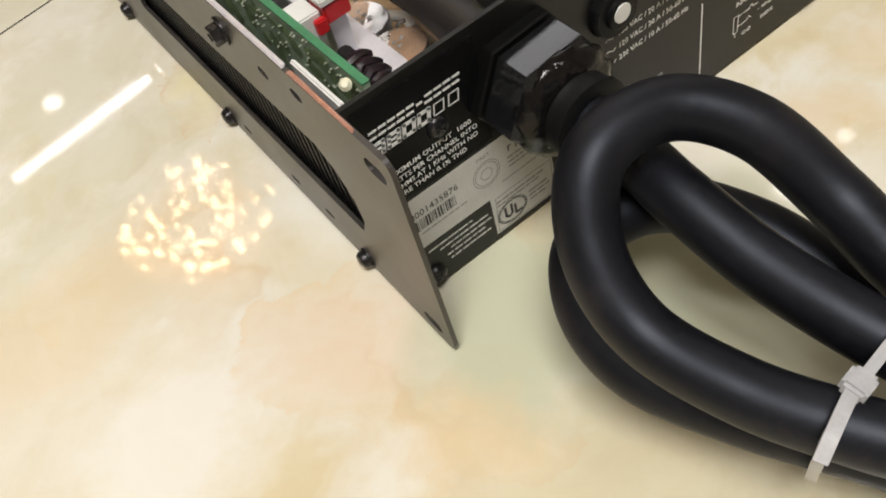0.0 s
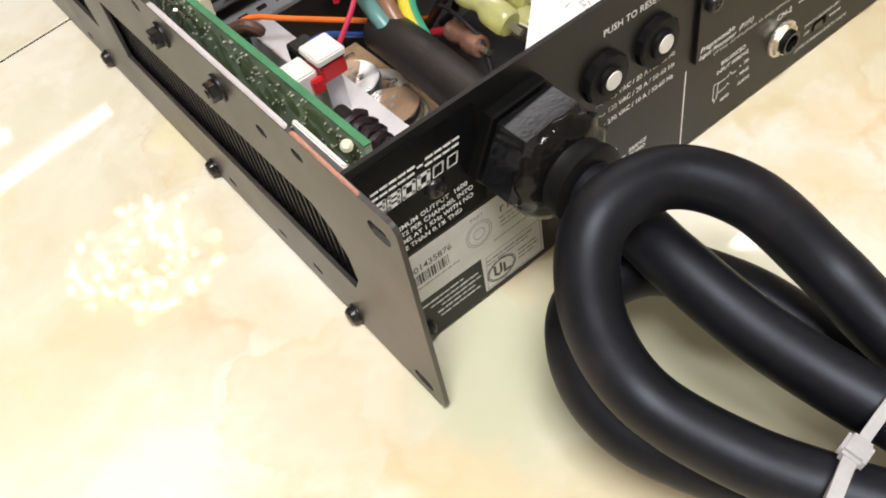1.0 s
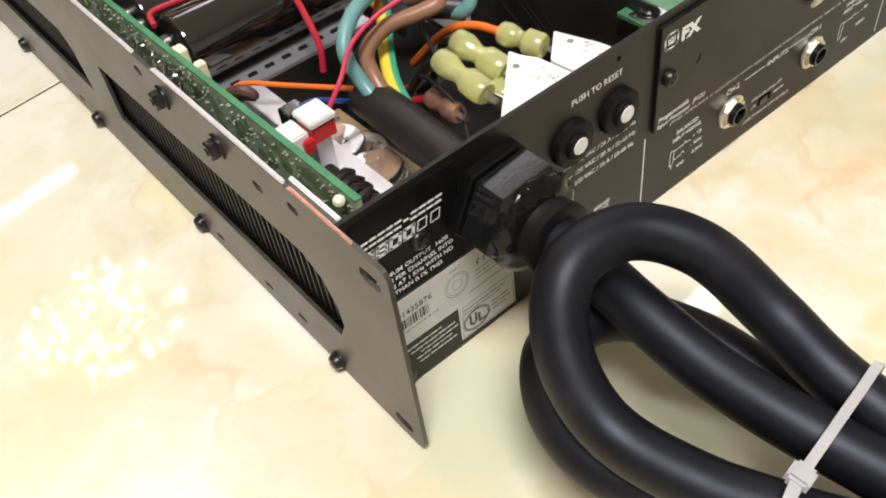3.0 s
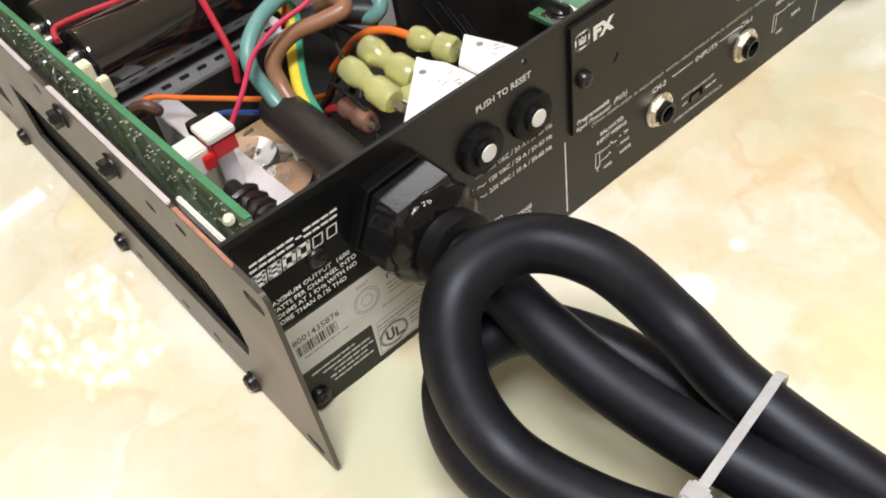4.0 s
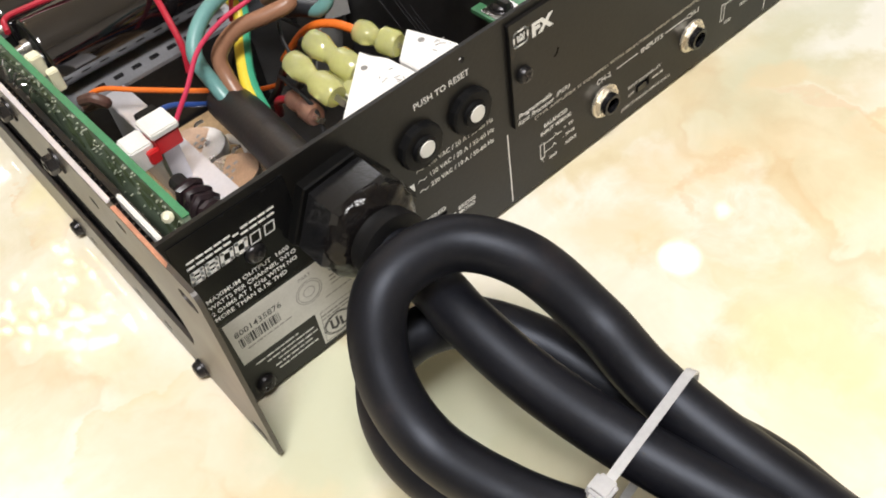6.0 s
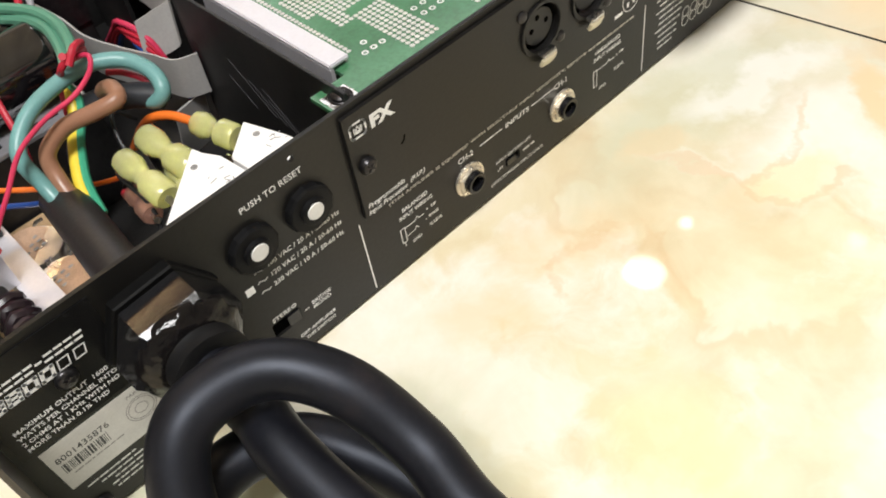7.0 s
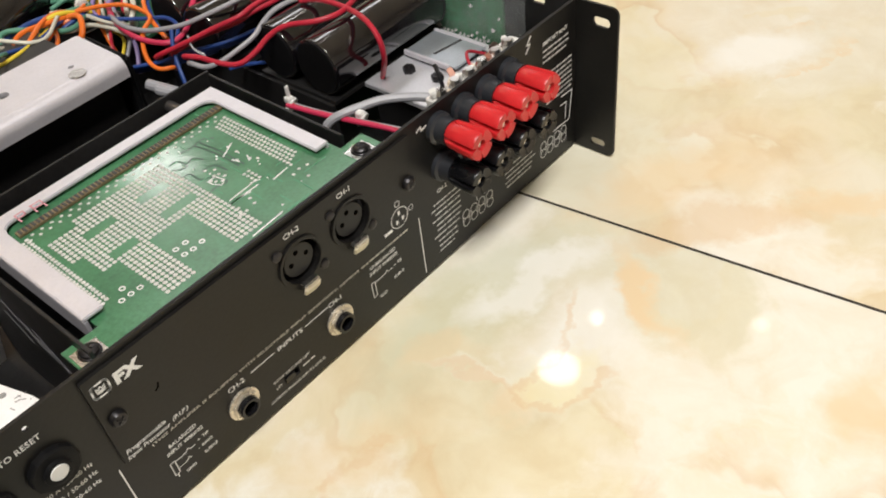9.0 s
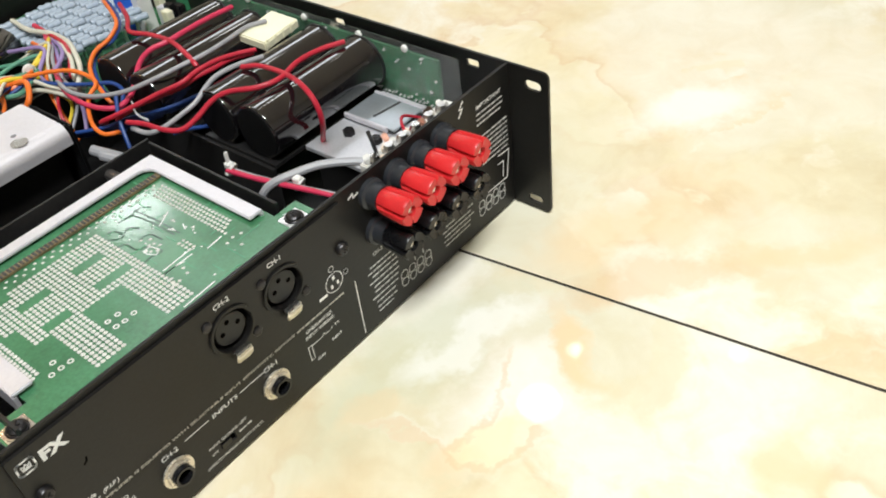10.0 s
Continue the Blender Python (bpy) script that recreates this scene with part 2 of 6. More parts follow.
M_PRINT_DIM = material("worn_white_silkscreen", (0.64, 0.64, 0.62), 0.6, vary=0.3, scale=300)
M_LABEL = material("silver_white_label", (0.58, 0.57, 0.54), 0.35, vary=0.10, scale=80, rough_vary=0.08)
M_INK = material("dark_label_ink", (0.05, 0.05, 0.05), 0.6, vary=0.2, scale=200)
M_INK_DIM = material("grey_label_ink", (0.26, 0.25, 0.24), 0.6, vary=0.2, scale=200)
M_RUBBER = material("black_cable_jacket", (0.0034, 0.0034, 0.0056), 0.48, spec=0.43, vary=0.35, scale=45, bump=0.05, rough_vary=0.09, dust=0.003)


def scuffed(m, colour, scale, low, high):
    """Rubbed patches of another colour, broad and sparse, over a finished surface."""
    nt = m.node_tree
    b = nt.nodes["Principled BSDF"]
    source = b.inputs["Base Color"].links[0].from_socket
    co, n, r, mix = nt.nodes.new("ShaderNodeTexCoord"), nt.nodes.new("ShaderNodeTexNoise"), nt.nodes.new("ShaderNodeMapRange"), nt.nodes.new("ShaderNodeMix")
    n.inputs["Scale"].default_value, n.inputs["Detail"].default_value, n.inputs["Roughness"].default_value = scale, 6, 0.7
    r.inputs["From Min"].default_value, r.inputs["From Max"].default_value = low, high
    r.inputs["To Max"].default_value = 0.8
    mix.data_type = "RGBA"
    mix.inputs[7].default_value = (*colour, 1)
    nt.links.new(co.outputs["Object"], n.inputs["Vector"])
    nt.links.new(n.outputs["Fac"], r.inputs["Value"])
    nt.links.new(r.outputs[0], mix.inputs[0])
    nt.links.new(source, mix.inputs[6])
    nt.links.new(mix.outputs[2], b.inputs["Base Color"])


M_RUBBER.node_tree.nodes["Principled BSDF"].inputs["Specular Tint"].default_value = (0.80, 0.86, 1.0, 1)
scuffed(M_RUBBER, (0.026, 0.019, 0.019), 22, 0.58, 0.74)
scuffed(M_BLACK, (0.014, 0.0135, 0.012), 30, 0.60, 0.80)
scuffed(M_GREY, (0.20, 0.18, 0.165), 18, 0.55, 0.80)
M_PLASTIC = material("gloss_black_plastic", (0.010, 0.010, 0.011), 0.12, vary=0.2, scale=60, bump=0.04, rough_vary=0.06)
M_WET = material("wet_looking_black_plastic", (0.008, 0.007, 0.007), 0.06, vary=0.3, scale=20, bump=0.45, rough_vary=0.03, spec=0.28)
M_BOLT = material("black_oxide_steel", (0.045, 0.043, 0.045), 0.32, metal=0.8, vary=0.3, scale=200)
M_BROWNED = material("browned_zinc_screw", (0.12, 0.085, 0.065), 0.34, metal=0.6, vary=0.3, scale=200)
M_STEEL = material("bright_zinc_steel", (0.62, 0.61, 0.60), 0.28, metal=1.0, vary=0.12, scale=90)
M_BRACKET = material("satin_white_steel", (0.71, 0.69, 0.73), 0.42, metal=0.45, vary=0.06, scale=50)
M_ALU = material("brushed_aluminium", (0.66, 0.66, 0.69), 0.40, metal=0.55, vary=0.10, scale=60)
M_BLUE_STEEL = material("blue_grey_steel", (0.50, 0.54, 0.58), 0.35, metal=0.7, vary=0.12, scale=60)
M_SHELF = material("dull_grey_steel", (0.44, 0.44, 0.47), 0.32, metal=0.6, vary=0.15, scale=60)
M_LATCH = material("pale_gold_plated_steel", (0.84, 0.77, 0.60), 0.3, metal=0.45, vary=0.08, scale=120)
M_NICKEL = material("nickel_plated_brass", (0.66, 0.63, 0.57), 0.24, metal=1.0, vary=0.15, scale=200, rough_vary=0.08)
M_PCB = material("green_solder_mask", (0.060, 0.188, 0.090), 0.22, vary=0.28, scale=45, bump=0.05, rough_vary=0.08, coat=0.3)
# The side board's green is lightened to carry a glancing reflection.
M_SIDE_PCB = material("dusty_green_mask_paled_for_sheen", (0.42, 0.54, 0.37), 0.34, vary=0.45, scale=70, bump=0.12, rough_vary=0.12, coat=0.4, dust=0.04)
M_PCB_EDGE = material("pale_green_laminate", (0.055, 0.23, 0.105), 0.45, vary=0.2, scale=80)
M_ETCH = material("dark_etched_gap", (0.008, 0.045, 0.024), 0.35, vary=0.2, scale=80)
M_TRACE = material("masked_copper_trace", (0.06, 0.26, 0.12), 0.25, vary=0.15, scale=80)
M_SOLDER = material("tinned_solder", (0.76, 0.75, 0.73), 0.34, metal=0.4, vary=0.15, scale=300)
M_SOLDER_DULL = material("dull_old_solder", (0.50, 0.54, 0.42), 0.3, metal=0.4, vary=0.35, scale=300)
M_JACKET = material("matt_black_jacket", (0.017, 0.015, 0.015), 0.42, vary=0.3, scale=60, bump=0.12)
# Flat black that puts the shade of holes into colour; also the paint chip.
M_VOID = material("painted_hole_shade_and_chip", (0.0015, 0.0015, 0.0015), 0.95, vary=0.2, scale=100, bump=0.0, spec=0.02)
M_WASHER = material("dull_nickel_washer", (0.74, 0.68, 0.57), 0.28, metal=0.7, vary=0.2, scale=200)
M_INSERT = material("dark_grey_insert", (0.011, 0.011, 0.011), 0.5, vary=0.2, scale=100)
M_FLUX = material("brown_flux_and_dust", (0.20, 0.27, 0.13), 0.45, vary=0.5, scale=140, bump=0.3)
M_BROWN_PCB = material("brown_phenolic_board", (0.40, 0.27, 0.15), 0.5, vary=0.3, scale=50)
M_RED = material("red_post_plastic", (0.60, 0.022, 0.026), 0.30, vary=0.10, scale=80, rough_vary=0.08)
M_POST_BLACK = material("black_post_plastic", (0.006, 0.006, 0.007), 0.28, spec=0.35, vary=0.15, scale=80, rough_vary=0.06)
M_GOLD_OLD = material("tarnished_contact_strip", (0.20, 0.15, 0.08), 0.4, metal=0.3, vary=0.4, scale=150)
M_PEN = material("faint_red_pen", (0.72, 0.33, 0.37), 0.6, vary=0.2, scale=150)
M_FIN = material("black_anodised_fin", (0.013, 0.012, 0.012), 0.5, vary=0.2, scale=80)
M_GREY_PLASTIC = material("charcoal_plastic", (0.024, 0.026, 0.031), 0.4, vary=0.15, scale=80)
M_WHITE_PLASTIC = material("white_nylon", (0.78, 0.77, 0.74), 0.35, vary=0.05, scale=80)
M_BREAKER = material("white_breaker_body", (0.84, 0.83, 0.82), 0.45, vary=0.06, scale=120)
M_CREAM = material("cream_connector_nylon", (0.86, 0.83, 0.62), 0.35, vary=0.08, scale=80)
M_COLLAR = material("satin_black_nylon", (0.0055, 0.0055, 0.006), 0.55, spec=0.18, vary=0.2, scale=80)
M_FLANGE = material("dull_black_nylon_flange", (0.005, 0.005, 0.005), 0.5, spec=0.12, vary=0.2, scale=80)
M_CRIMP = glassy("pale_yellow_nylon_sleeve", (0.93, 0.95, 0.43), 0.09, 0.6)
M_CRIMP.node_tree.nodes["Principled BSDF"].inputs["Coat Weight"].default_value = 1.0
M_CRIMP.node_tree.nodes["Principled BSDF"].inputs["Subsurface Weight"].default_value = 0.25
M_CRIMP.node_tree.nodes["Principled BSDF"].inputs["Subsurface Radius"].default_value = (0.004, 0.004, 0.002)
M_CLEAR = glassy("clear_plastic_sheet", (0.70, 0.74, 0.72), 0.10, 0.88)
M_CLEAR.node_tree.nodes["Principled BSDF"].inputs["Alpha"].default_value = 0.36
M_COPPER = material("dull_copper_lug_and_lip_glint", (0.62, 0.34, 0.26), 0.35, metal=0.7, vary=0.2, scale=150)
M_TIE = glassy("clear_cable_tie", (0.86, 0.86, 0.88), 0.22, 0.55)
M_CAP = material("black_capacitor_sleeve", (0.006, 0.005, 0.006), 0.10, vary=0.25, scale=30, bump=0.03, rough_vary=0.03, coat=1.0, spec=0.7)
M_CAP.node_tree.nodes["Principled BSDF"].inputs["Coat IOR"].default_value = 1.62
M_RIBBON = material("grey_ribbon_cable", (0.36, 0.35, 0.34), 0.45, vary=0.10, scale=60)
WIRE = {}
for wire_name, wire_colour in dict(red=(0.46, 0.018, 0.040), pink=(0.58, 0.035, 0.095), orange=(0.80, 0.17, 0.02), blue=(0.02, 0.06, 0.24), grey=(0.32, 0.32, 0.34),
                                   teal=(0.15, 0.33, 0.32), brown=(0.30, 0.15, 0.09), yellow=(0.78, 0.60, 0.05), green=(0.05, 0.34, 0.20), black=(0.012, 0.012, 0.014),
                                   white=(0.62, 0.60, 0.50), violet=(0.30, 0.22, 0.45), leaf=(0.10, 0.28, 0.19)).items():
    WIRE[wire_name] = material(wire_name + "_wire_insulation", wire_colour, 0.36, vary=0.10, scale=90, bump=0.03, rough_vary=0.08)

# ---- building helpers; lengths in millimetres ----
MM = 0.001
BASE = {}


def link(name, bm, mat, parent=None, label="", smooth=False, bevel=0.0):
    """One mesh object, made from a bmesh in world millimetres, under its parent."""
    if bevel:
        edges = [e for e in bm.edges if len(e.link_faces) == 2 and e.calc_face_angle(0) > 0.6]
        bmesh.ops.bevel(bm, geom=edges, offset=bevel, segments=2, affect="EDGES", clamp_overlap=True)
    bmesh.ops.recalc_face_normals(bm, faces=bm.faces)
    me = bpy.data.meshes.new(name)
    bmesh.ops.scale(bm, vec=(MM, MM, MM), verts=bm.verts)
    bm.to_mesh(me)
    bm.free()
    for mm in mat if isinstance(mat, (list, tuple)) else [mat]:
        me.materials.append(mm)
    if smooth:
        for p in me.polygons:
            p.use_smooth = True
        me.set_sharp_from_angle(angle=radians(38))
    ob = new(name, me)
    if parent:
        ob.parent = parent
        ob.matrix_parent_inverse = Matrix.Translation(-BASE.get(parent.name, Vector((0, 0, 0))))
    if label:
        ob["label"] = label
    return ob


part = link


def stuff(ob):
    """Marks a part that joins many pieces too small to pick apart."""
    ob["kind"] = "stuff"
    return ob


def thing(name, base, label, category, group=""):
    ob = new(name)
    at = Vector(base) * MM
    ob.location = at
    ob.empty_display_size = 0.01
    BASE[ob.name] = at
    return tagged(ob, label, category, group)


def B():
    return bmesh.new()


def box(bm, x0, x1, y0, y1, z0, z1):
    m = Matrix.LocRotScale(((x0 + x1) / 2, (y0 + y1) / 2, (z0 + z1) / 2), None, (abs(x1 - x0), abs(y1 - y0), abs(z1 - z0)))
    bmesh.ops.create_cube(bm, size=1, matrix=m)
    return bm


def turned_box(bm, centre, size, turn):
    m = Matrix.LocRotScale(centre, Euler([radians(a) for a in turn]), size)
    bmesh.ops.create_cube(bm, size=1, matrix=m)
    return bm


def axis_matrix(p, q):
    d = Vector(q) - Vector(p)
    return Matrix.Translation(p) @ d.to_track_quat("Z", "Y").to_matrix().to_4x4()


def lathe(bm, p, q, profile, seg=20, spin=0.0):
    """Rings of (distance along p-q, radius), closed at both ends."""
    m = axis_matrix(p, q)
    rings = []
    for h, r in profile:
        rings.append([bm.verts.new(m @ Vector((r * math.cos(spin + 2 * math.pi * k / seg), r * math.sin(spin + 2 * math.pi * k / seg), h))) for k in range(seg)])
    for a, b in zip(rings, rings[1:]):
        for k in range(seg):
            bm.faces.new((a[k], a[(k + 1) % seg], b[(k + 1) % seg], b[k]))
    bm.faces.new(rings[0][::-1])
    bm.faces.new(rings[-1])
    return bm


def rod(bm, p, q, r, seg=16, r2=None):
    return lathe(bm, p, q, [(0, r), ((Vector(q) - Vector(p)).length, r if r2 is None else r2)], seg)


def curve_points(ctrl, per=8):
    c = [Vector(v) for v in ctrl]
    e = [2 * c[0] - c[1], *c, 2 * c[-1] - c[-2]]
    out = []
    for i in range(len(c) - 1):
        p0, p1, p2, p3 = e[i:i + 4]
        for k in range(per):
            t = k / per
            out.append(0.5 * (2 * p1 + (p2 - p0) * t + (2 * p0 - 5 * p1 + 4 * p2 - p3) * t * t + (3 * p1 - p0 - 3 * p2 + p3) * t ** 3))
    return out + [c[-1]]


def tube(bm, ctrl, r, seg=10, per=8):
    """A round cable through the given places, with its section carried along without twist."""
    pts = curve_points(ctrl, per) if per > 1 else [Vector(v) for v in ctrl]
    rings, up = [], None
    for i, p in enumerate(pts):
        d = (pts[min(i + 1, len(pts) - 1)] - pts[max(i - 1, 0)]).normalized()
        if up is None:
            up = d.orthogonal().normalized()
        up = (up - d * up.dot(d)).normalized()
        side = d.cross(up)
        rings.append([bm.verts.new(p + r * (math.cos(2 * math.pi * k / seg) * up + math.sin(2 * math.pi * k / seg) * side)) for k in range(seg)])
    for a, b in zip(rings, rings[1:]):
        for k in range(seg):
            bm.faces.new((a[k], a[(k + 1) % seg], b[(k + 1) % seg], b[k]))
    bm.faces.new(rings[0][::-1])
    bm.faces.new(rings[-1])
    return bm


def strap(bm, ctrl, across, half, thick, per=6):
    """A flat band through the given places; across: the direction of its width."""
    pts, w = curve_points(ctrl, per), Vector(across).normalized()
    rings = []
    for i, p in enumerate(pts):
        d = (pts[min(i + 1, len(pts) - 1)] - pts[max(i - 1, 0)]).normalized()
        n = d.cross(w).normalized() * thick / 2
        a = w * half
        rings.append([bm.verts.new(v) for v in (p + a + n, p - a + n, p - a - n, p + a - n)])
    for a, b in zip(rings, rings[1:]):
        for k in range(4):
            bm.faces.new((a[k], a[(k + 1) % 4], b[(k + 1) % 4], b[k]))
    bm.faces.new(rings[0][::-1])
    bm.faces.new(rings[-1])
    return bm


def rounded(x0, x1, y0, y1, r, n=5):
    out = []
    for cx, cy, a0 in ((x1 - r, y1 - r, 0), (x0 + r, y1 - r, 90), (x0 + r, y0 + r, 180), (x1 - r, y0 + r, 270)):
        out += [(cx + r * math.cos(radians(a0 + 90 * k / n)), cy + r * math.sin(radians(a0 + 90 * k / n))) for k in range(n + 1)]
    return out


def circle(cx, cy, r, n=20):
    return [(cx + r * math.cos(2 * math.pi * k / n), cy + r * math.sin(2 * math.pi * k / n)) for k in range(n)]


def sheet(bm, outline, holes, plane, at, thick):
    """A flat plate with holes cut through it. plane: 'x', 'y' or 'z', the axis it faces; it reaches from at to at + thick."""
    put = {"x": lambda u, v: (at, u, v), "y": lambda u, v: (u, at, v), "z": lambda u, v: (u, v, at)}[plane]
    edges = []
    for loop in (outline, *holes):
        vs = [bm.verts.new(put(u, v)) for u, v in loop]
        edges += [bm.edges.new((a, b)) for a, b in zip(vs, vs[1:] + vs[:1])]
    filled = bmesh.ops.triangle_fill(bm, use_beauty=True, use_dissolve=False, edges=edges)
    faces = [g for g in filled["geom"] if isinstance(g, bmesh.types.BMFace)]
    ext = bmesh.ops.extrude_face_region(bm, geom=faces)
    step = Vector([thick if a == plane else 0 for a in "xyz"])
    bmesh.ops.translate(bm, vec=step, verts=[g for g in ext["geom"] if isinstance(g, bmesh.types.BMVert)])
    return bm


def lettering(text, x, z, size, y, parent, mat=None, slant=0.0, turn=0.0, align="LEFT", width=None, thick=0.06, name="lettering", bold=0.02):
    """Words printed on an upright panel that faces -y; size: the height of a capital, in mm."""
    data = bpy.data.curves.new(name, "FONT")
    data.body, data.size, data.shear, data.align_x, data.resolution_u = text, size / 0.69 * MM, slant, align, 2
    data.extrude, data.offset, data.space_line = thick / 2 * MM, bold * MM, 0.95
    ob = bpy.data.objects.new(name, data)
    scene.collection.objects.link(ob)
    me = bpy.data.meshes.new_from_object(ob.evaluated_get(bpy.context.evaluated_depsgraph_get()))
    bpy.data.objects.remove(ob)
    bpy.data.curves.remove(data)
    me.name = name
    if width:
        xs = [v.co.x for v in me.vertices]
        k = width * MM / max(1e-6, max(xs) - min(xs))
        me.transform(Matrix.Diagonal((k, 1, 1, 1)))
    me.transform(Matrix.Translation((x * MM, y * MM, z * MM)) @ Euler((radians(90), radians(-turn), 0)).to_matrix().to_4x4())
    me.materials.clear()
    me.materials.append(mat or M_PRINT)
    out = new(name, me)
    out.parent = parent
    out.matrix_parent_inverse = Matrix.Translation(-BASE.get(parent.name, Vector((0, 0, 0))))
    return out


def bars(lines, parent, y, mat=None, seed=1, fill=0.56, name="small_print"):
    """Print too small to read: word-long bars. lines: (x0, x1, z, height)."""
    rnd, bm = random.Random(seed), B()
    for x0, x1, z, h in lines:
        x = x0
        while x < x1 - h * 0.6:
            w = min(h * rnd.uniform(0.9, 3.4), x1 - x)
            box(bm, x, x + w, y - 0.04, y, z - h * fill / 2, z + h * fill / 2)
            x += w + h * rnd.uniform(0.28, 0.5)
    return part(name, bm, mat or M_PRINT_DIM, parent)


def stroke(points, width, y, parent, mat=None, name="printed_line", bm=None, closed=False):
    """A printed line of constant width on an upright panel, through (x, z) points."""
    keep = bm is not None
    bm = bm if keep else B()
    pts = list(points) + ([points[0]] if closed else [])
    for (xa, za), (xb, zb) in zip(pts, pts[1:]):
        length, ang = math.hypot(xb - xa, zb - za), math.degrees(math.atan2(zb - za, xb - xa))
        turned_box(bm, ((xa + xb) / 2, y - 0.02, (za + zb) / 2), (length + width * 0.7, 0.05, width), (0, -ang, 0))
    return bm if keep else part(name, bm, mat or M_PRINT, parent)


def screw_head(name, p, q, r, h, mat, parent, washer=0.0, hexed=False, cross=False):
    """A bolt or screw head that stands on p and points towards q."""
    bm, d = B(), (Vector(q) - Vector(p)).normalized()
    p = Vector(p)
    if washer:
        lathe(bm, p, p + d, [(0, washer), (0.7, washer), (0.9, washer * 0.95)], 20)
        p = p + d * 0.9
    if hexed:
        lathe(bm, p, p + d, [(0, r), (h * 0.85, r), (h, r * 0.88)], 6)
        lathe(bm, p + d * h, p + d * (h + 0.5), [(0, r * 0.45), (0.5, r * 0.35)], 12)
    else:
        lathe(bm, p, p + d, [(0, r), (h * 0.45, r), (h * 0.85, r * 0.8), (h, r * 0.45)], 18)
    if cross:
        side = d.orthogonal().normalized()
        for s in (side, d.cross(side)):
            a = p + d * (h * 1.0)
            rod(bm, a - s * r * 0.5, a + s * r * 0.5, r * 0.13, 6)
    return part(name, bm, mat, parent, smooth=True)


# ---- the room: floor, walls, ceiling, lamp housings ----
TILT_FLOOR = radians(7.0)
CORNER = Vector((0.337, 0.328, 0))
TILE = 0.8
floor = new("floor")
tagged(floor, "polished cream marble-look floor tiles with dark joints", "floor", kind="structure")
bm = B()
bmesh.ops.create_cube(bm, size=1, matrix=Matrix.LocRotScale((0, 0, -20.5), None, (11000, 12500, 40)))
part("grout_bed", bm, M_GROUT, floor)
tile_mesh = None
for i in range(-7, 6):
    for j in range(-6, 7):
        centre = CORNER + Matrix.Rotation(TILT_FLOOR, 3, "Z") @ Vector(((i + 0.5) * TILE, (j + 0.5) * TILE, 0))
        if abs(centre.x) > 4.2 or abs(centre.y - 0.8) > 5.0:
            continue
        if tile_mesh is None:
            bm = B()
            box(bm, -TILE * 500 + 0.9, TILE * 500 - 0.9, -TILE * 500 + 0.9, TILE * 500 - 0.9, -8, 0)
            bmesh.ops.bevel(bm, geom=bm.edges[:], offset=0.5, segments=1, affect="EDGES")
            ob = part("floor_tile", bm, M_TILE, floor)
            tile_mesh = ob.data
        else:
            ob = new("floor_tile", tile_mesh)
            ob.parent = floor
        ob.matrix_basis = Matrix.Translation(centre) @ Matrix.Rotation(TILT_FLOOR, 4, "Z")

for wall_name, dims in dict(wall_north=(-3600, 3600, 5200, 5300, 0, 2700), wall_south=(-3600, 3600, -3700, -3600, 0, 2700),
                            wall_west=(-3700, -3600, -3700, 5300, 0, 2700), wall_east=(3600, 3700, -3700, 5300, 0, 2700)).items():
    tagged(link(wall_name, box(B(), *dims), M_WALL), "plain pale painted wall of the room", "wall", kind="structure")
tagged(link("ceiling", box(B(), -3700, 3700, -3700, 5300, 2700, 2760), M_WALL), "plain pale painted ceiling", "ceiling", kind="structure")

# ---- the amplifier's case ----
W, H, DEPTH = 429.3, 90.0, 400.0
amp = thing("power_amplifier", (W / 2, DEPTH / 2, 0), "black rack power amplifier with its top cover off", "amplifier")
part("bottom_plate", box(B(), 1.8, W - 1.8, 1.8, DEPTH, 2, 3.6), M_DARK, amp)
part("front_panel", box(B(), -20, W + 20, DEPTH + 0.2, DEPTH + 5, 1, 89), M_BLACK, amp, bevel=0.6)


def side_panel(x, mat, left):
    holes = [rounded(-20, -10, 78, 83.5, 2.6, 4), rounded(-19, -9.5, 5, 10, 2.4, 4)]
    if left:
        holes += [[(16, 27.5), (186, 29), (186, 57.5), (40, 60), (27, 60), (18, 55), (12.5, 46), (11.5, 36)],
                  [(214.5, 30), (380, 31), (385, 57), (228, 57.5), (219, 50)]]
        holes += [rounded(y - 3, y + 3, z - 1.8, z + 1.8, 1.7, 3) for y, z in ((46.4, 76.5), (23.7, 82), (127, 83))]
        holes += [rounded(y - 3, y + 3, z - 1.3, z + 1.3, 1.2, 3) for y, z in ((109, 8.3), (71.2, 8.3), (46.8, 9.5), (250.5, 7.6), (315, 7.8))]
    else:
        holes += [rounded(y - 4, y + 4, 81, 85.5, 0.8, 2) for y in (23, 121, 218, 315)]
    outline = rounded(-24.5, DEPTH, 1.0, H, 4.0)
    bm = sheet(B(), outline, holes, "x", x, 1.6)
    ob = part("side_panel", bm, mat, amp, "satin grey steel side panel with long vent openings" if left else "black steel side panel with slotted ear")
    return ob


left_side = side_panel(0, M_GREY, True)
side_panel(W - 1.6, M_BLACK, False)
for y, z in ((110.1, 79.4), (70.6, 79.3)):
    screw_head("bolt", (0, y, z), (-1, y, z), 3.6, 3.2, M_BOLT, left_side, washer=4.9, hexed=True)
for y in (24.6, 126.3, 231.5, 330):
    screw_head("bolt", (0, y, 4.9), (-1, y, 4.9), 3.3, 2.6, M_BOLT, left_side, washer=3.8)
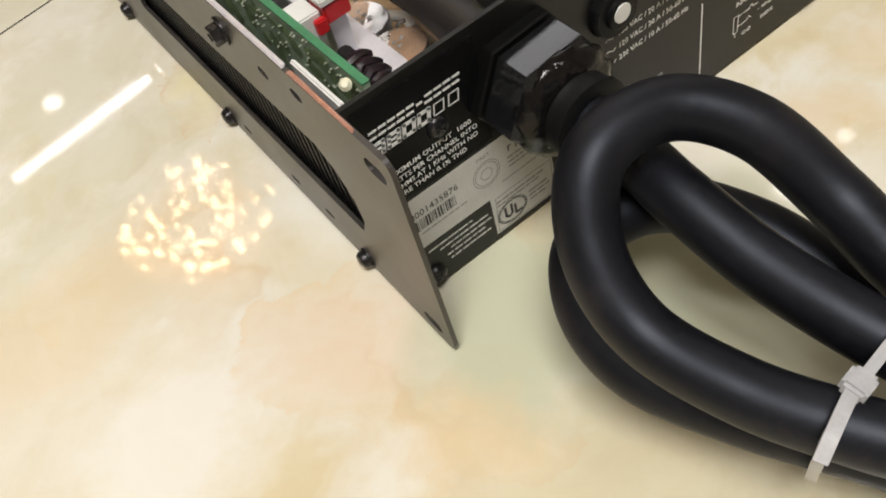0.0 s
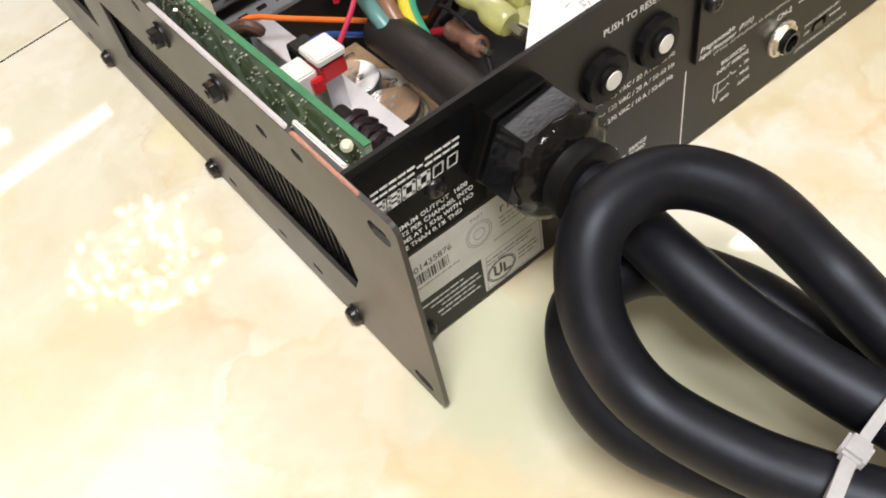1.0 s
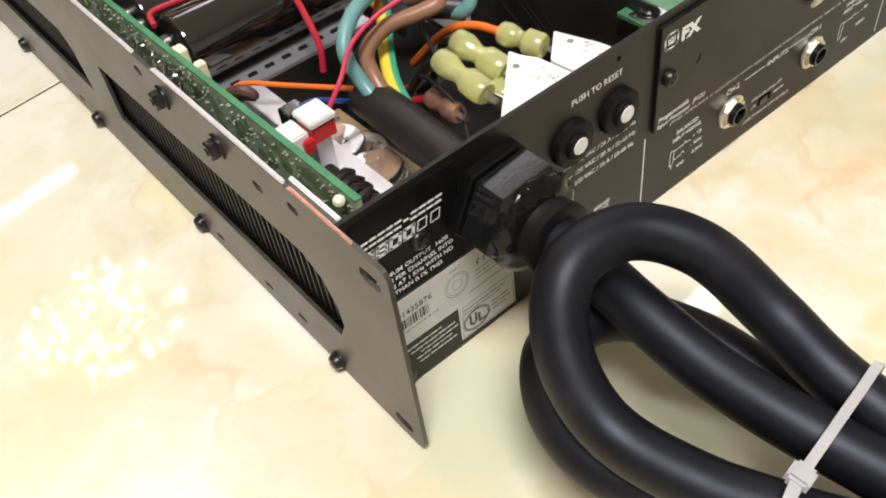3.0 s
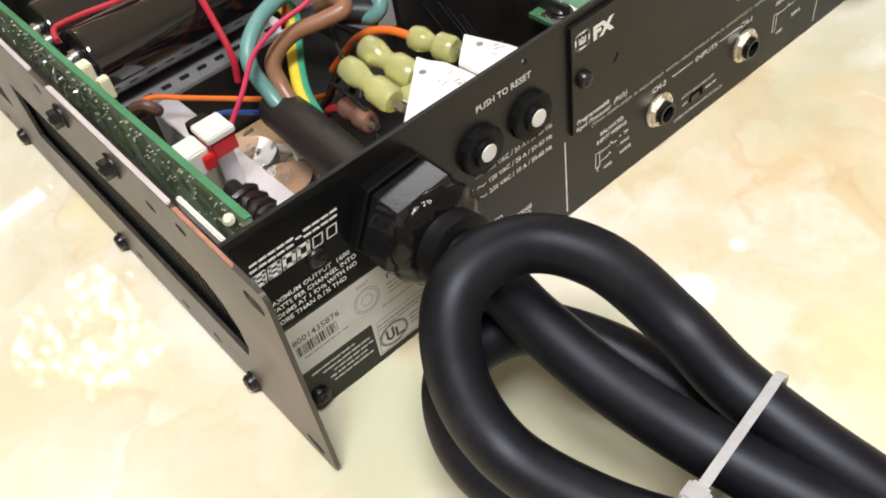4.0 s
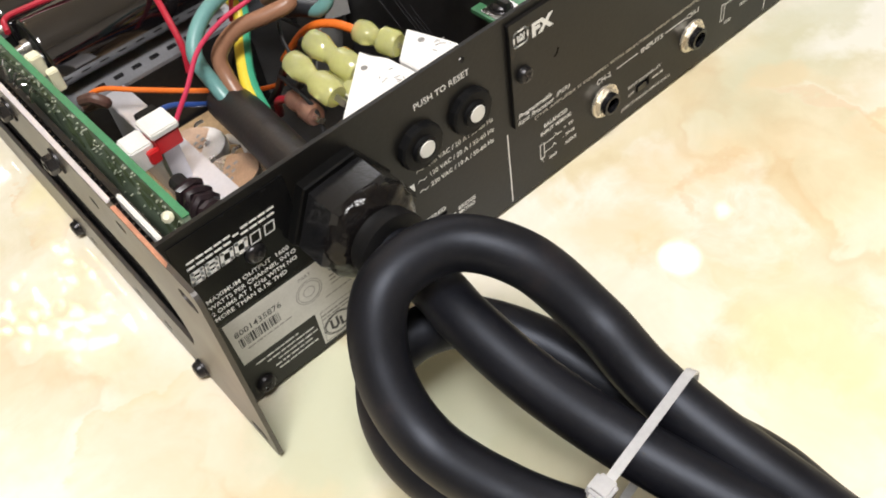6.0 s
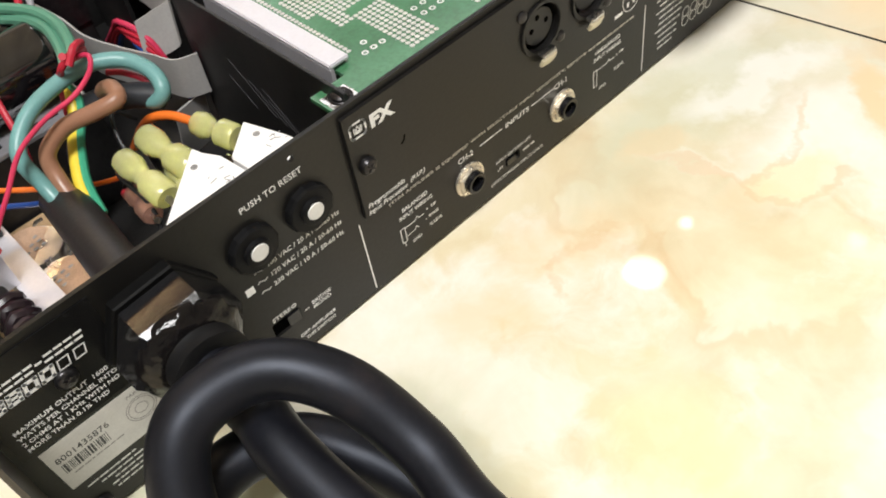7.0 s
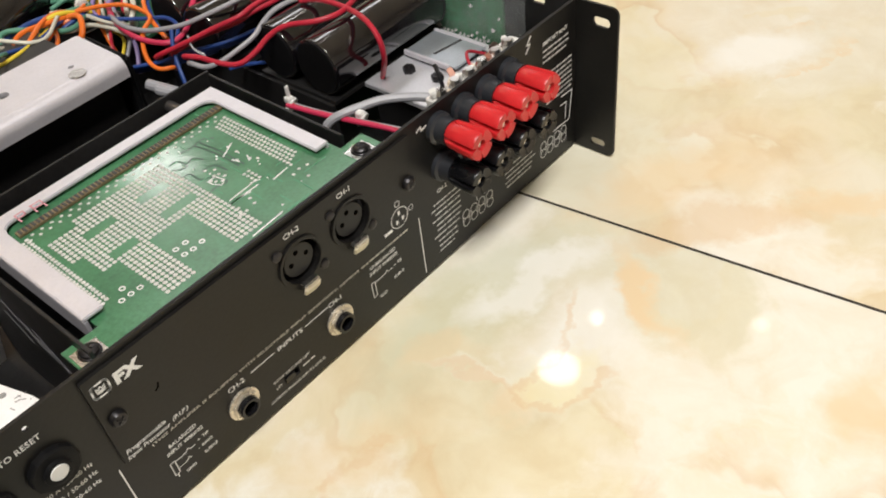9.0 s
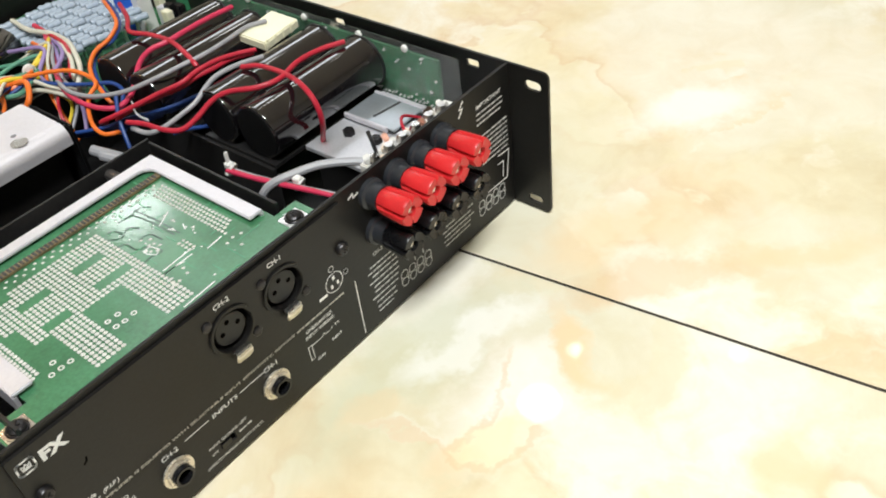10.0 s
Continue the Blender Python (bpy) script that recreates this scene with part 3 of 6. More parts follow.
# Finned heat sink behind the vents.
sink = part("heat_sink", box(B(), 8, 10.5, 6, 390, 22, 66), M_DARK, amp)
fin_mesh = None
for k in range(90):
    y = 9 + k * 4.2
    if fin_mesh is None:
        fin = part("fin", box(B(), 3.4, 8, -0.6, 0.6, 24, 64), M_FIN, sink)
        fin_mesh = fin.data
    else:
        fin = new("fin", fin_mesh)
        fin.parent = sink
        fin.matrix_parent_inverse = Matrix.Translation(-BASE.get(sink.name, Vector((0, 0, 0))))
    fin.matrix_basis = Matrix.Translation((0, y * MM, 0))
# Rear panel with openings for plugs and switches.
holes = [circle(187.6, 21.6, 5.2), circle(243.6, 21.6, 5.2), circle(231.7, 68, 9.8, 24), circle(260.5, 68, 9.8, 24), rounded(89, 101, 18, 25, 0.6, 2), rounded(208.5, 217, 11.5, 16, 0.5, 2), circle(116.7, 84.9, 1.3, 8)]
rear = part("rear_panel", sheet(B(), [(1.7, 2), (W - 1.7, 2), (W - 1.7, H), (1.7, H)], holes, "y", 0, 1.6), M_BLACK, amp)
part("panel_lip", box(B(), 1.7, W - 1.7, 1.7, 9, 2.1, 3.4), M_DARK, amp)


def jack_socket(x, z):
    ob = part("jack_socket", sheet(B(), circle(x, z, 7.6, 28), [circle(x, z, 4.9, 20)], "y", -1.3, 1.28), M_WASHER, rear, "nickel washer round a black quarter-inch jack socket", bevel=0.25)
    hexagon = [(x + 6.7 * math.cos(math.pi * (k + 0.5) / 3), z + 6.7 * math.sin(math.pi * (k + 0.5) / 3)) for k in range(6)]
    part("nut", sheet(B(), hexagon, [circle(x, z, 4.9, 20)], "y", -2.9, 1.58), M_WASHER, amp, bevel=0.3)
    part("socket_nose", sheet(B(), circle(x, z, 4.85, 24), [circle(x, z, 3.3, 20)], "y", -5.2, 6.8), M_PLASTIC, amp, "black plastic nose of the socket", bevel=0.3)
    # Solid black plug; the shade in the bore is its colour.
    part("bore_shade", lathe(B(), (x, 0.4, z), (x, 12, z), [(0, 4.7), (10, 4.7)], 20), M_VOID, amp, "black plug that gives the shade in the socket's bore")
    return ob


jack_socket(187.6, 21.6)
jack_socket(243.6, 21.6)
for x0, x1, z0, z1, knob in ((89, 101, 18, 25, 98), (208.5, 217, 11.5, 16, 211.5)):
    # The recess is a solid block, its shade put in as flat black.
    switch = part("slide_switch", box(B(), x0, x1, 1.2, 6, z0, z1), M_VOID, amp, "black slide switch with its recess shade put in as black")
    part("slider", box(B(), knob - 2.6, knob + 2.6, -0.6, 2, z0 + 0.8, z1 - 0.8), M_PLASTIC, amp)
for x, z in ((27, 65.8), (12.3, 7.8)):
    screw_head("screw", (x, 0, z), (x, -1, z), 3.6, 2.4, M_BOLT, rear, cross=True)

# Nameplate and stickers.
part("nameplate", box(B(), 3.5, 44, -0.5, -0.02, 47.5, 87), M_PLATE, rear, "glossy black nameplate")
label = part("label", sheet(B(), [(7.5, 45.6), (51, 45.2), (64.4, 32.5), (64.4, 4.2), (37.9, 4.2), (38.0, 22.4), (8.3, 22.9)], [], "y", -0.12, 0.1), M_LABEL, rear, "silver-white approval label")
yl = -0.14
stroke([(40, 21), (63.5, 21), (63.5, 5), (38.8, 5)], 0.25, yl, rear, M_INK_DIM, closed=True)
bm = B()
for rx, rz in ((6.2, 5.2), (5.6, 4.6)):
    stroke([(45.5 + rx * math.cos(a * math.pi / 14), 10.8 + rz * math.sin(a * math.pi / 14)) for a in range(28)], 0.35, yl, rear, bm=bm, closed=True)
for shape in ([(42.7, 13.6), (42.7, 9.6), (44, 8.6), (45.3, 9.6), (45.3, 13.6)], [(46.8, 12.4), (46.8, 8.2), (49.3, 8.2)]):
    stroke(shape, 1.0, yl, rear, bm=bm)
part("approval_mark", bm, M_INK, rear, "round black approval mark")
bars([(40, 60, 18.7, 1.4), (40, 58, 16.9, 1.2), (53, 62, 13.4, 1.4), (53, 62, 11.4, 1.4), (53, 60, 9.4, 1.4)], rear, yl, M_INK_DIM, 4)
lettering("8001435876", 9.6, 36.9, 2.6, yl, rear, M_INK, width=18.5)
rnd = random.Random(8)
bm, x = B(), 10.2
while x < 26:
    w = rnd.choice((0.25, 0.25, 0.5, 0.75))
    box(bm, x, x + w, yl - 0.03, yl, 31, 35.6)
    x += w + rnd.choice((0.25, 0.3, 0.5))
part("barcode", bm, M_INK, rear)
bars([(12, 30, 29.2, 1.1)], rear, yl, M_INK_DIM, 6)
bm = B()
for r in (5.2, 4.4, 2.2):
    stroke([(39 + r * math.cos(a * math.pi / 12), 34.5 + r * 1.05 * math.sin(a * math.pi / 12)) for a in range(24)], 0.25, yl, rear, bm=bm, closed=True)
part("round_stamp", bm, M_INK_DIM, rear)
lettering("PART", 36.5, 41.4, 1.5, yl, rear, M_INK_DIM)
bm = B()
for k in range(4):
    x = 48.5 + k * 3.0
    stroke([(x, 37.4 - k * 0.2), (x, 39.4 - k * 0.2), (x + 1.1, 39.4 - k * 0.2)], 0.5, yl, rear, bm=bm)
part("approval_mark", bm, M_INK, rear)
bars([(47.5, 58, 34.8, 1.1), (47.5, 60, 32.8, 1.1), (47.5, 61, 30.8, 1.0), (44, 62, 26.5, 1.0)], rear, yl, M_INK_DIM, 12)
# The maker's name and model become plain strokes.
yp = -0.52
for k in range(10):
    bm, x = B(), 6.6 + k * 3.15
    for z in ((77.0,) if k == 5 else (75.9, 78.1)):
        stroke([(x + (z - 75.9) * 0.25 + 0.3 * (k == 5), z), (x + 2.1 + (z - 75.9) * 0.25 - 0.3 * (k == 5), z)], 0.8 if k == 5 else 0.85, yp, rear, bm=bm)
    part("name_mark", bm, M_PRINT, rear)
for k in range(6):
    bm, x = B(), 6.2 + k * 5.2
    stroke([(x, 69.6), (x + 0.8, 73.4), (x + 4.2, 73.4), (x + 3.4, 69.6)], 1.25 if k < 4 else 0.4, yp, rear, bm=bm, closed=True)
    if k < 2:
        stroke([(x + 0.4, 71.5), (x + 3.8, 71.5)], 0.9, yp, rear, bm=bm)
    part("model_mark", bm, M_PRINT, rear)
for k, (line, w) in enumerate((("MAXIMUM OUTPUT  1600", 31), ("WATTS PER CHANNEL INTO", 33), ("2 OHMS AT 1 KHz WITH NO", 32.5), ("MORE THAN 0.1% THD", 27.5))):
    lettering(line, 6.6, 58.6 - k * 3.0, 1.75, yp, rear, width=w)
bars([(12, 30, 19.3, 1.2), (16, 36, 16.8, 1.2), (20, 37, 14.4, 1.2), (18, 34, 12.0, 1.2), (19, 36, 9.6, 1.2)], rear, -0.02, M_PRINT_DIM, 15)

# Print on the breaker and switch area.
y0 = -0.02
lettering("PUSH TO RESET", 94.4, 77.7, 2.4, y0, rear, width=24.5)
part("printed_mark", box(B(), 85.6, 89, -0.06, y0, 44.8, 48.2), M_PRINT, rear)
for k, line in enumerate(("100 VAC / 20 A / 50-60 Hz", "120 VAC / 20 A / 50-60 Hz", "230 VAC / 10 A / 50-60 Hz")):
    z = 51.2 - k * 4.9
    lettering(line, 96.0, z, 2.0, y0, rear, width=31)
    stroke([(90.8, z + 0.7), (91.7, z + 1.4), (92.8, z + 0.8), (93.8, z + 0.4), (94.7, z + 1.1)], 0.35, y0, rear)
lettering("STEREO", 90, 25.9, 1.8, y0, rear, width=10.5)
lettering("BRIDGE\nMONO", 106.3, 20.6, 1.8, y0, rear)
stroke([(103, 20.6), (104.6, 20.6)], 0.4, y0, rear)
lettering("OFF AMPLIFIER", 97.5, 9.2, 1.6, y0, rear, width=17)
lettering("THIS SWITCH!", 99.5, 6.3, 1.6, y0, rear, width=14)
bars([(78, 95, 9.9, 1.6), (80, 97.5, 7.0, 1.6), (78, 86, 15, 1.5)], rear, y0, M_PRINT_DIM, 17)
stroke([(133.8, 39.4), (133.8, 4)], 0.55, y0, rear, M_PRINT)
stroke([(300, 40), (299.6, 4.4)], 0.55, y0, rear, M_PRINT)
# Print round the inputs.
bm = stroke([(150.4, 15), (150.4, 22.4), (152.6, 22.4), (152.6, 15)], 0.35, y0, rear, bm=B(), closed=True)
stroke([(152.6, 21.8), (158, 21.8), (159.2, 23.2), (160.2, 21.8), (162.5, 21.8)], 0.35, y0, rear, bm=bm)
stroke([(152.6, 17.2), (157, 17.2), (158.2, 18.6), (159.2, 17.4)], 0.35, y0, rear, bm=bm)
stroke([(151.5, 15), (151.5, 13)], 0.35, y0, rear, bm=bm)
part("wiring_diagram", bm, M_PRINT, rear)
lettering("BALANCED", 153, 30.0, 1.9, y0, rear, width=13)
lettering("INPUT WIRING", 151, 26.6, 1.9, y0, rear, width=17)
for word, x, z in (("+  TIP", 164, 22.0), ("-  RING", 163, 17.8), ("SLEEVE", 164.5, 13.2), ("GND", 155, 11.6)):
    lettering(word, x, z, 1.5, y0, rear)
bm = stroke([(265, 16.5), (265, 25), (267.2, 25), (267.2, 16.5)], 0.35, y0, rear, bm=B(), closed=True)
stroke([(267.2, 24.4), (274, 24.4), (275.2, 25.8), (276.2, 24.4), (279, 24.4)], 0.35, y0, rear, bm=bm)
part("wiring_diagram", bm, M_PRINT, rear)
lettering("UNBALANCED", 266, 33.0, 1.9, y0, rear, width=16.5)
lettering("INPUT WIRING", 265, 29.6, 1.9, y0, rear, width=18)
for word, x, z in (("+  TIP", 280, 24.2), ("SLEEVE", 279, 17.2), ("GND", 268.5, 13.2)):
    lettering(word, x, z, 1.5, y0, rear)
lettering("CH-2", 183.2, 31.6, 2.6, y0, rear)
lettering("CH-1", 239.5, 31.6, 2.6, y0, rear)
lettering("INPUTS", 210, 31.8, 2.3, y0, rear, width=13.8)
stroke([(195.6, 33), (208, 33)], 0.4, y0, rear)
stroke([(225.8, 33), (239, 33)], 0.4, y0, rear)
lettering("INPUT GROUND LIFT", 203, 16.9, 1.4, y0, rear, M_PRINT_DIM, width=21)
lettering("LIFT", 203.5, 12.8, 1.3, y0, rear, M_PRINT_DIM)
bars([(219, 226, 13.6, 1.6)], rear, y0, M_PRINT_DIM, 5)
lettering("(AFFECTS PHONO INPUTS ONLY)", 199, 7.2, 1.5, y0, rear, M_PRINT_DIM, width=32)
# Print round the outputs.
bars([(310.5, 330, 38.6, 1.5), (308.5, 331, 35.6, 1.5), (311, 329, 32.6, 1.5), (308.5, 330, 29.3, 1.5), (311, 330, 26.0, 1.5), (311, 328, 22.8, 1.5), (308.5, 327, 19.4, 1.5), (311, 326, 16.0, 1.5),
      (311, 325, 12.6, 1.5), (311, 322, 9.6, 1.5)], rear, y0, M_PRINT_DIM, 31)
lettering("CH-2", 314, 44.0, 2.1, y0, rear)
bars([(365, 390, 24.2, 1.5), (364, 388, 21.2, 1.5), (365, 390, 18.2, 1.5), (364, 387, 15.2, 1.5), (365, 386, 12.2, 1.5)], rear, y0, M_PRINT_DIM, 33)
lettering("IMPORTANT", 399, 77.2, 2.3, y0, rear, width=21)
bars([(399, 421, 74.2, 1.6), (399, 421, 71.2, 1.6), (399, 419, 68.2, 1.6)], rear, y0, M_PRINT_DIM, 35)
bars([(401, 424, 60 - 2.9 * k, 1.6) for k in range(7)], rear, y0, M_PRINT_DIM, 37)
for x0 in (332, 397.5):
    bm = B()
    for i in range(4):
        cx = x0 + i * 6.2
        for dz in (0, 5.0):
            stroke([(cx + 2.5 * math.cos(a * math.pi / 7), 13.2 - i * 0.2 + dz + 2.5 * math.sin(a * math.pi / 7)) for a in range(14)], 0.55, y0, rear, bm=bm, closed=True)
        stroke([(cx - 2.5, 13.2), (cx - 2.5, 18.2)], 0.45, y0, rear, bm=bm)
        stroke([(cx + 2.5, 13.2), (cx + 2.5, 18.2)], 0.45, y0, rear, bm=bm)
    if x0 < 350:
        stroke([(341, 21), (341, 27)], 0.6, y0, rear, bm=bm)
        stroke([(347.5, 21), (347.5, 25)], 0.6, y0, rear, bm=bm)
    part("post_diagram", bm, M_PRINT, rear)
bm = stroke([(404, 22.2), (421.4, 21.6), (424.2, 39), (414.5, 39.6)], 0.7, y0, rear, bm=B())
stroke([(413.6, 34.6), (418.8, 34.2), (417.8, 24.4)], 0.6, y0, rear, bm=bm)
part("wiring_diagram", bm, M_PRINT, rear)
for x0 in (309.6, 387.5):
    bm = B()
    if x0 < 350:
        stroke([(306.5, 83.6), (309.2, 84.8), (309.4, 82.6), (312.4, 83.4)], 0.9, y0, rear, bm=bm)
    else:
        stroke([(389.6, 88), (386.2, 84.6), (389, 84.2), (385.6, 80.6)], 0.9, y0, rear, bm=bm)
    part("warning_bolt", bm, M_PRINT, rear)

# ---- plug-in input module ----
module = thing("input_module", (218, 60, 3.6), "plug-in input module with black faceplate and green circuit board", "module")
face_holes = [circle(231.7, 68, 9.8, 24), circle(260.5, 68, 9.8, 24)]
face = part("faceplate", sheet(B(), rounded(136.6, 299.5, 41, 87.2, 0.6, 2), face_holes, "y", -1.7, 1.66), M_BLACK, module, bevel=0.3)
yf = -1.72


def xlr_socket(x, z):
    ob = part("xlr_socket", sheet(B(), circle(x, z, 11.6, 32), [circle(x, z, 9.8, 28)], "y", -2.7, 0.98), M_BLACK, module, "black three-pin female microphone socket", bevel=0.3)
    bm = B()
    lathe(bm, (x, -0.6, z), (x, 10, z), [(0, 7.5), (0.3, 7.8), (10.2, 7.9)], 28)
    part("insert", bm, M_INSERT, ob)
    for a in (100, 183, 12):
        px, pz = x + 4.2 * math.cos(radians(a)), z + 4.2 * math.sin(radians(a))
        # Each hole is a black disc; its shade is only colour.
        part("contact_hole_shade", lathe(B(), (px, -0.7, pz), (px, -0.3, pz), [(0, 1.2), (0.3, 1.2)], 12), M_VOID, ob)
    for sx, sz in ((-10, 10), (10.5, -10)):
        screw_head("screw", (x + sx, -1.7, z + sz), (x + sx, -9, z + sz), 2.4, 1.2, M_BOLT, ob)
    latch = part("latch", box(B(), x - 4.0, x + 4.0, -6.2, -2.7, z - 11.2, z - 9.0), M_STEEL, ob, "polished metal release latch", bevel=0.6)
    tab = [(x - 4.2, z - 11.0), (x - 4.0, z - 15.4)] + [(x + 1.0 + 3.4 * math.cos(radians(a)), z - 13.6 - 3.0 * math.sin(radians(a))) for a in (125, 95, 65, 35, 5, -25)] + [(x + 4.2, z - 11.0)]
    bm = sheet(B(), tab, [], "y", -6.4, 1.5)
    bmesh.ops.rotate(bm, cent=(x, -5, z - 11), matrix=Matrix.Rotation(radians(24), 3, "X"), verts=bm.verts)
    part("latch_tab", bm, M_LATCH, ob, "rounded pale gold push tab", bevel=0.45)
    return ob


xlr_socket(231.7, 68)
xlr_socket(260.5, 68)
lettering("CH-2", 226.8, 82.4, 2.5, yf, face)
lettering("CH-1", 255.6, 82.4, 2.5, yf, face)
for x in (142.2, 295.3):
    screw_head("screw", (x, -1.7, 64.2), (x, -9, 64.2), 3.4, 2.6, M_BOLT, face, cross=True)
bm = stroke(rounded(138.8, 145.4, 77.0, 82.9, 1.5, 4), 0.75, yf, face, bm=B(), closed=True)
stroke([(140.6, 78.8), (140.4, 81.2), (141.4, 80.2), (142.1, 81.4), (142.8, 80.2), (143.8, 81.2), (143.6, 78.8)], 0.5, yf, face, bm=bm, closed=True)
stroke([(140.9, 79.4), (143.3, 79.4)], 0.9, yf, face, bm=bm)
part("logo_mark", bm, M_PRINT, face)
lettering("FX", 147.4, 77.0, 4.9, yf, face, bold=0.42, width=10.6)
lettering("Programmable", 138.4, 45.2, 2.1, yf, face, slant=0.25, width=17.5)
lettering("Input Processor", 138.0, 42.2, 2.0, yf, face, slant=0.25, width=19)
lettering("(P.I.P.)", 158.4, 43.2, 2.0, yf, face, slant=0.25)
lettering("(THIS AMPLIFIER IS EQUIPPED WITH SELECTABLE INPUT SENSITIVITY, REMOVE", 148, 37.6, 1.35, y0, rear, width=112)
bars([(261.5, 293, 38.2, 1.3)], rear, y0, M_PRINT_DIM, 41, 0.8)
bm = B()
for cx, cz, r in ((287, 50, 5.3), (286.8, 58, 1.5), (294.6, 50.6, 1.4)):
    stroke([(cx + r * math.cos(a * math.pi / 10), cz + r * math.sin(a * math.pi / 10)) for a in range(20)], 0.4, yf, face, bm=bm, closed=True)
for cx, cz in ((285.2, 48.2), (289, 48.6), (287, 52.6)):
    box(bm, cx - 0.7, cx + 0.7, yf - 0.05, yf, cz - 1.1, cz + 1.1)
box(bm, 276.5, 281.6, yf - 0.05, yf, 45.6, 47.2)
part("pin_diagram", bm, M_PRINT, face)
stroke([(158.2, 62.4), (159.4, 63.2), (160, 65)], 0.8, yf, face, M_VOID, "paint_chip")
# Board.
ZB = 78.6
board_outline = [(142.6, 0.2), (142.6, 24), (158, 24), (158, 108), (283, 108), (283, 24), (296, 24), (296, 0.2)]
board = part("circuit_board", sheet(B(), board_outline, [], "z", ZB, 1.6), M_PCB, module, "green circuit board covered with rows of tinned pads")
zt = ZB + 1.62
pad_areas = [(171, 229, 57, 83), (171, 229, 40, 57), (216, 229, 13.4, 57), (183, 195.5, 13.4, 46)]
gaps = [(182, 197, 66.4, 71), (208, 223.5, 68, 72), (208.5, 225, 51, 56), (181, 194.5, 48.4, 52.2), (171, 174, 40, 60), (195.5, 216, 13, 46), (171, 183, 13, 45), (171, 184, 79, 84)]


def pad_field(bm, x0, x1, y0_, y1, pitch, r, z):
    nx, ny = max(1, round((x1 - x0) / pitch)), max(1, round((y1 - y0_) / pitch))
    for a in range(nx):
        for b in range(ny):
            c = (x0 + (a + 0.5) * pitch, y0_ + (b + 0.5) * pitch, z)
            top = [bm.verts.new((c[0] + r * math.cos(k * math.pi / 4), c[1] + r * math.sin(k * math.pi / 4), z + 0.12)) for k in range(8)]
            peak = bm.verts.new((c[0], c[1], z + 0.45))
            for k in range(8):
                bm.faces.new((top[k], top[(k + 1) % 8], peak))


bm = B()
for gx in range(26):
    for gy in range(30):
        x, y = 171 + gx * 2.4, 13 + gy * 2.4
        inside = any(a <= x < b and c <= y < d for a, b, c, d in pad_areas) and not any(a <= x < b and c <= y < d for a, b, c, d in gaps)
        if inside:
            pad_field(bm, x, x + 2.4, y, y + 2.4, 2.4, 1.06, zt)
for k in range(27):
    pad_field(bm, 164.6, 166.8, 31 + k * 2.2, 33.2 + k * 2.2, 2.2, 1.0, zt)
    pad_field(bm, 166.9, 169.1, 32 + k * 2.2, 34.2 + k * 2.2, 2.2, 1.0, zt)
for gx in range(4):
    for gy in range(22):
        pad_field(bm, 262 + gx * 2.3, 264.3 + gx * 2.3, 35 + gy * 2.3 + gx, 37.3 + gy * 2.3 + gx, 2.3, 0.95, zt)
for gx in range(2):
    pad_field(bm, 246 + gx * 2.4, 248.4 + gx * 2.4, 38, 48, 2.4, 0.9, zt)
for k in range(44):
    pad_field(bm, 168 + k * 2.3, 170 + k * 2.3, 87.6 + (k % 2) * 2.8, 89.6 + (k % 2) * 2.8, 2.0, 0.8, zt)
rnd = random.Random(3)
for k in range(16):
    x, y = rnd.uniform(234, 260), rnd.uniform(14, 84)
    pad_field(bm, x, x + 2, y, y + 2, 2.0, rnd.uniform(0.3, 0.6), zt)
stuff(part("solder_pads", bm, M_SOLDER, board))
for cx, cy in ((205.2, 33.1), (209.5, 28), (204.7, 27.4), (200.7, 27.8), (200.4, 33), (174.9, 32.8), (179.4, 27.5), (175.3, 27.6), (171.1, 27.5)):
    part("ring_pad", sheet(B(), circle(cx, cy, 1.35, 14), [circle(cx, cy, 0.75, 10)], "z", zt, 0.12), M_SOLDER, board)
bm = B()
for k in range(46):
    x, y = rnd.uniform(205, 272), rnd.uniform(12, 90)
    if rnd.random() < 0.5:
        box(bm, x, x + rnd.uniform(4, 18), y, y + 0.5, zt, zt + 0.06)
    else:
        box(bm, x, x + 0.5, y, y + rnd.uniform(4, 14), zt, zt + 0.06)
stuff(part("copper_traces", bm, M_TRACE, board))


def trace(bm, pts, half, z):
    """A flat track along pts, mitred at its bends."""
    pts = [Vector((x, y, 0)) for x, y in pts]
    sides = []
    for k, p in enumerate(pts):
        d = (pts[min(k + 1, len(pts) - 1)] - pts[max(k - 1, 0)]).normalized()
        n = Vector((-d.y, d.x, 0)) * half
        sides.append([bm.verts.new(p + n + Vector((0, 0, z))), bm.verts.new(p - n + Vector((0, 0, z)))])
    for a, b in zip(sides, sides[1:]):
        bm.faces.new((a[0], a[1], b[1], b[0]))


def curved(pts):
    """Smooth points between corners."""
    out = []
    for k in range(len(pts) - 1):
        a, b, c, d = (Vector(pts[min(max(k + o, 0), len(pts) - 1)]) for o in (-1, 0, 1, 2))
        for t in (0.0, 0.25, 0.5, 0.75):
            out.append(0.5 * ((2 * b) + (c - a) * t + (2 * a - 5 * b + 4 * c - d) * t * t + (3 * b - a - 3 * c + d) * t ** 3))
    return [tuple(p) for p in out] + [tuple(pts[-1])]


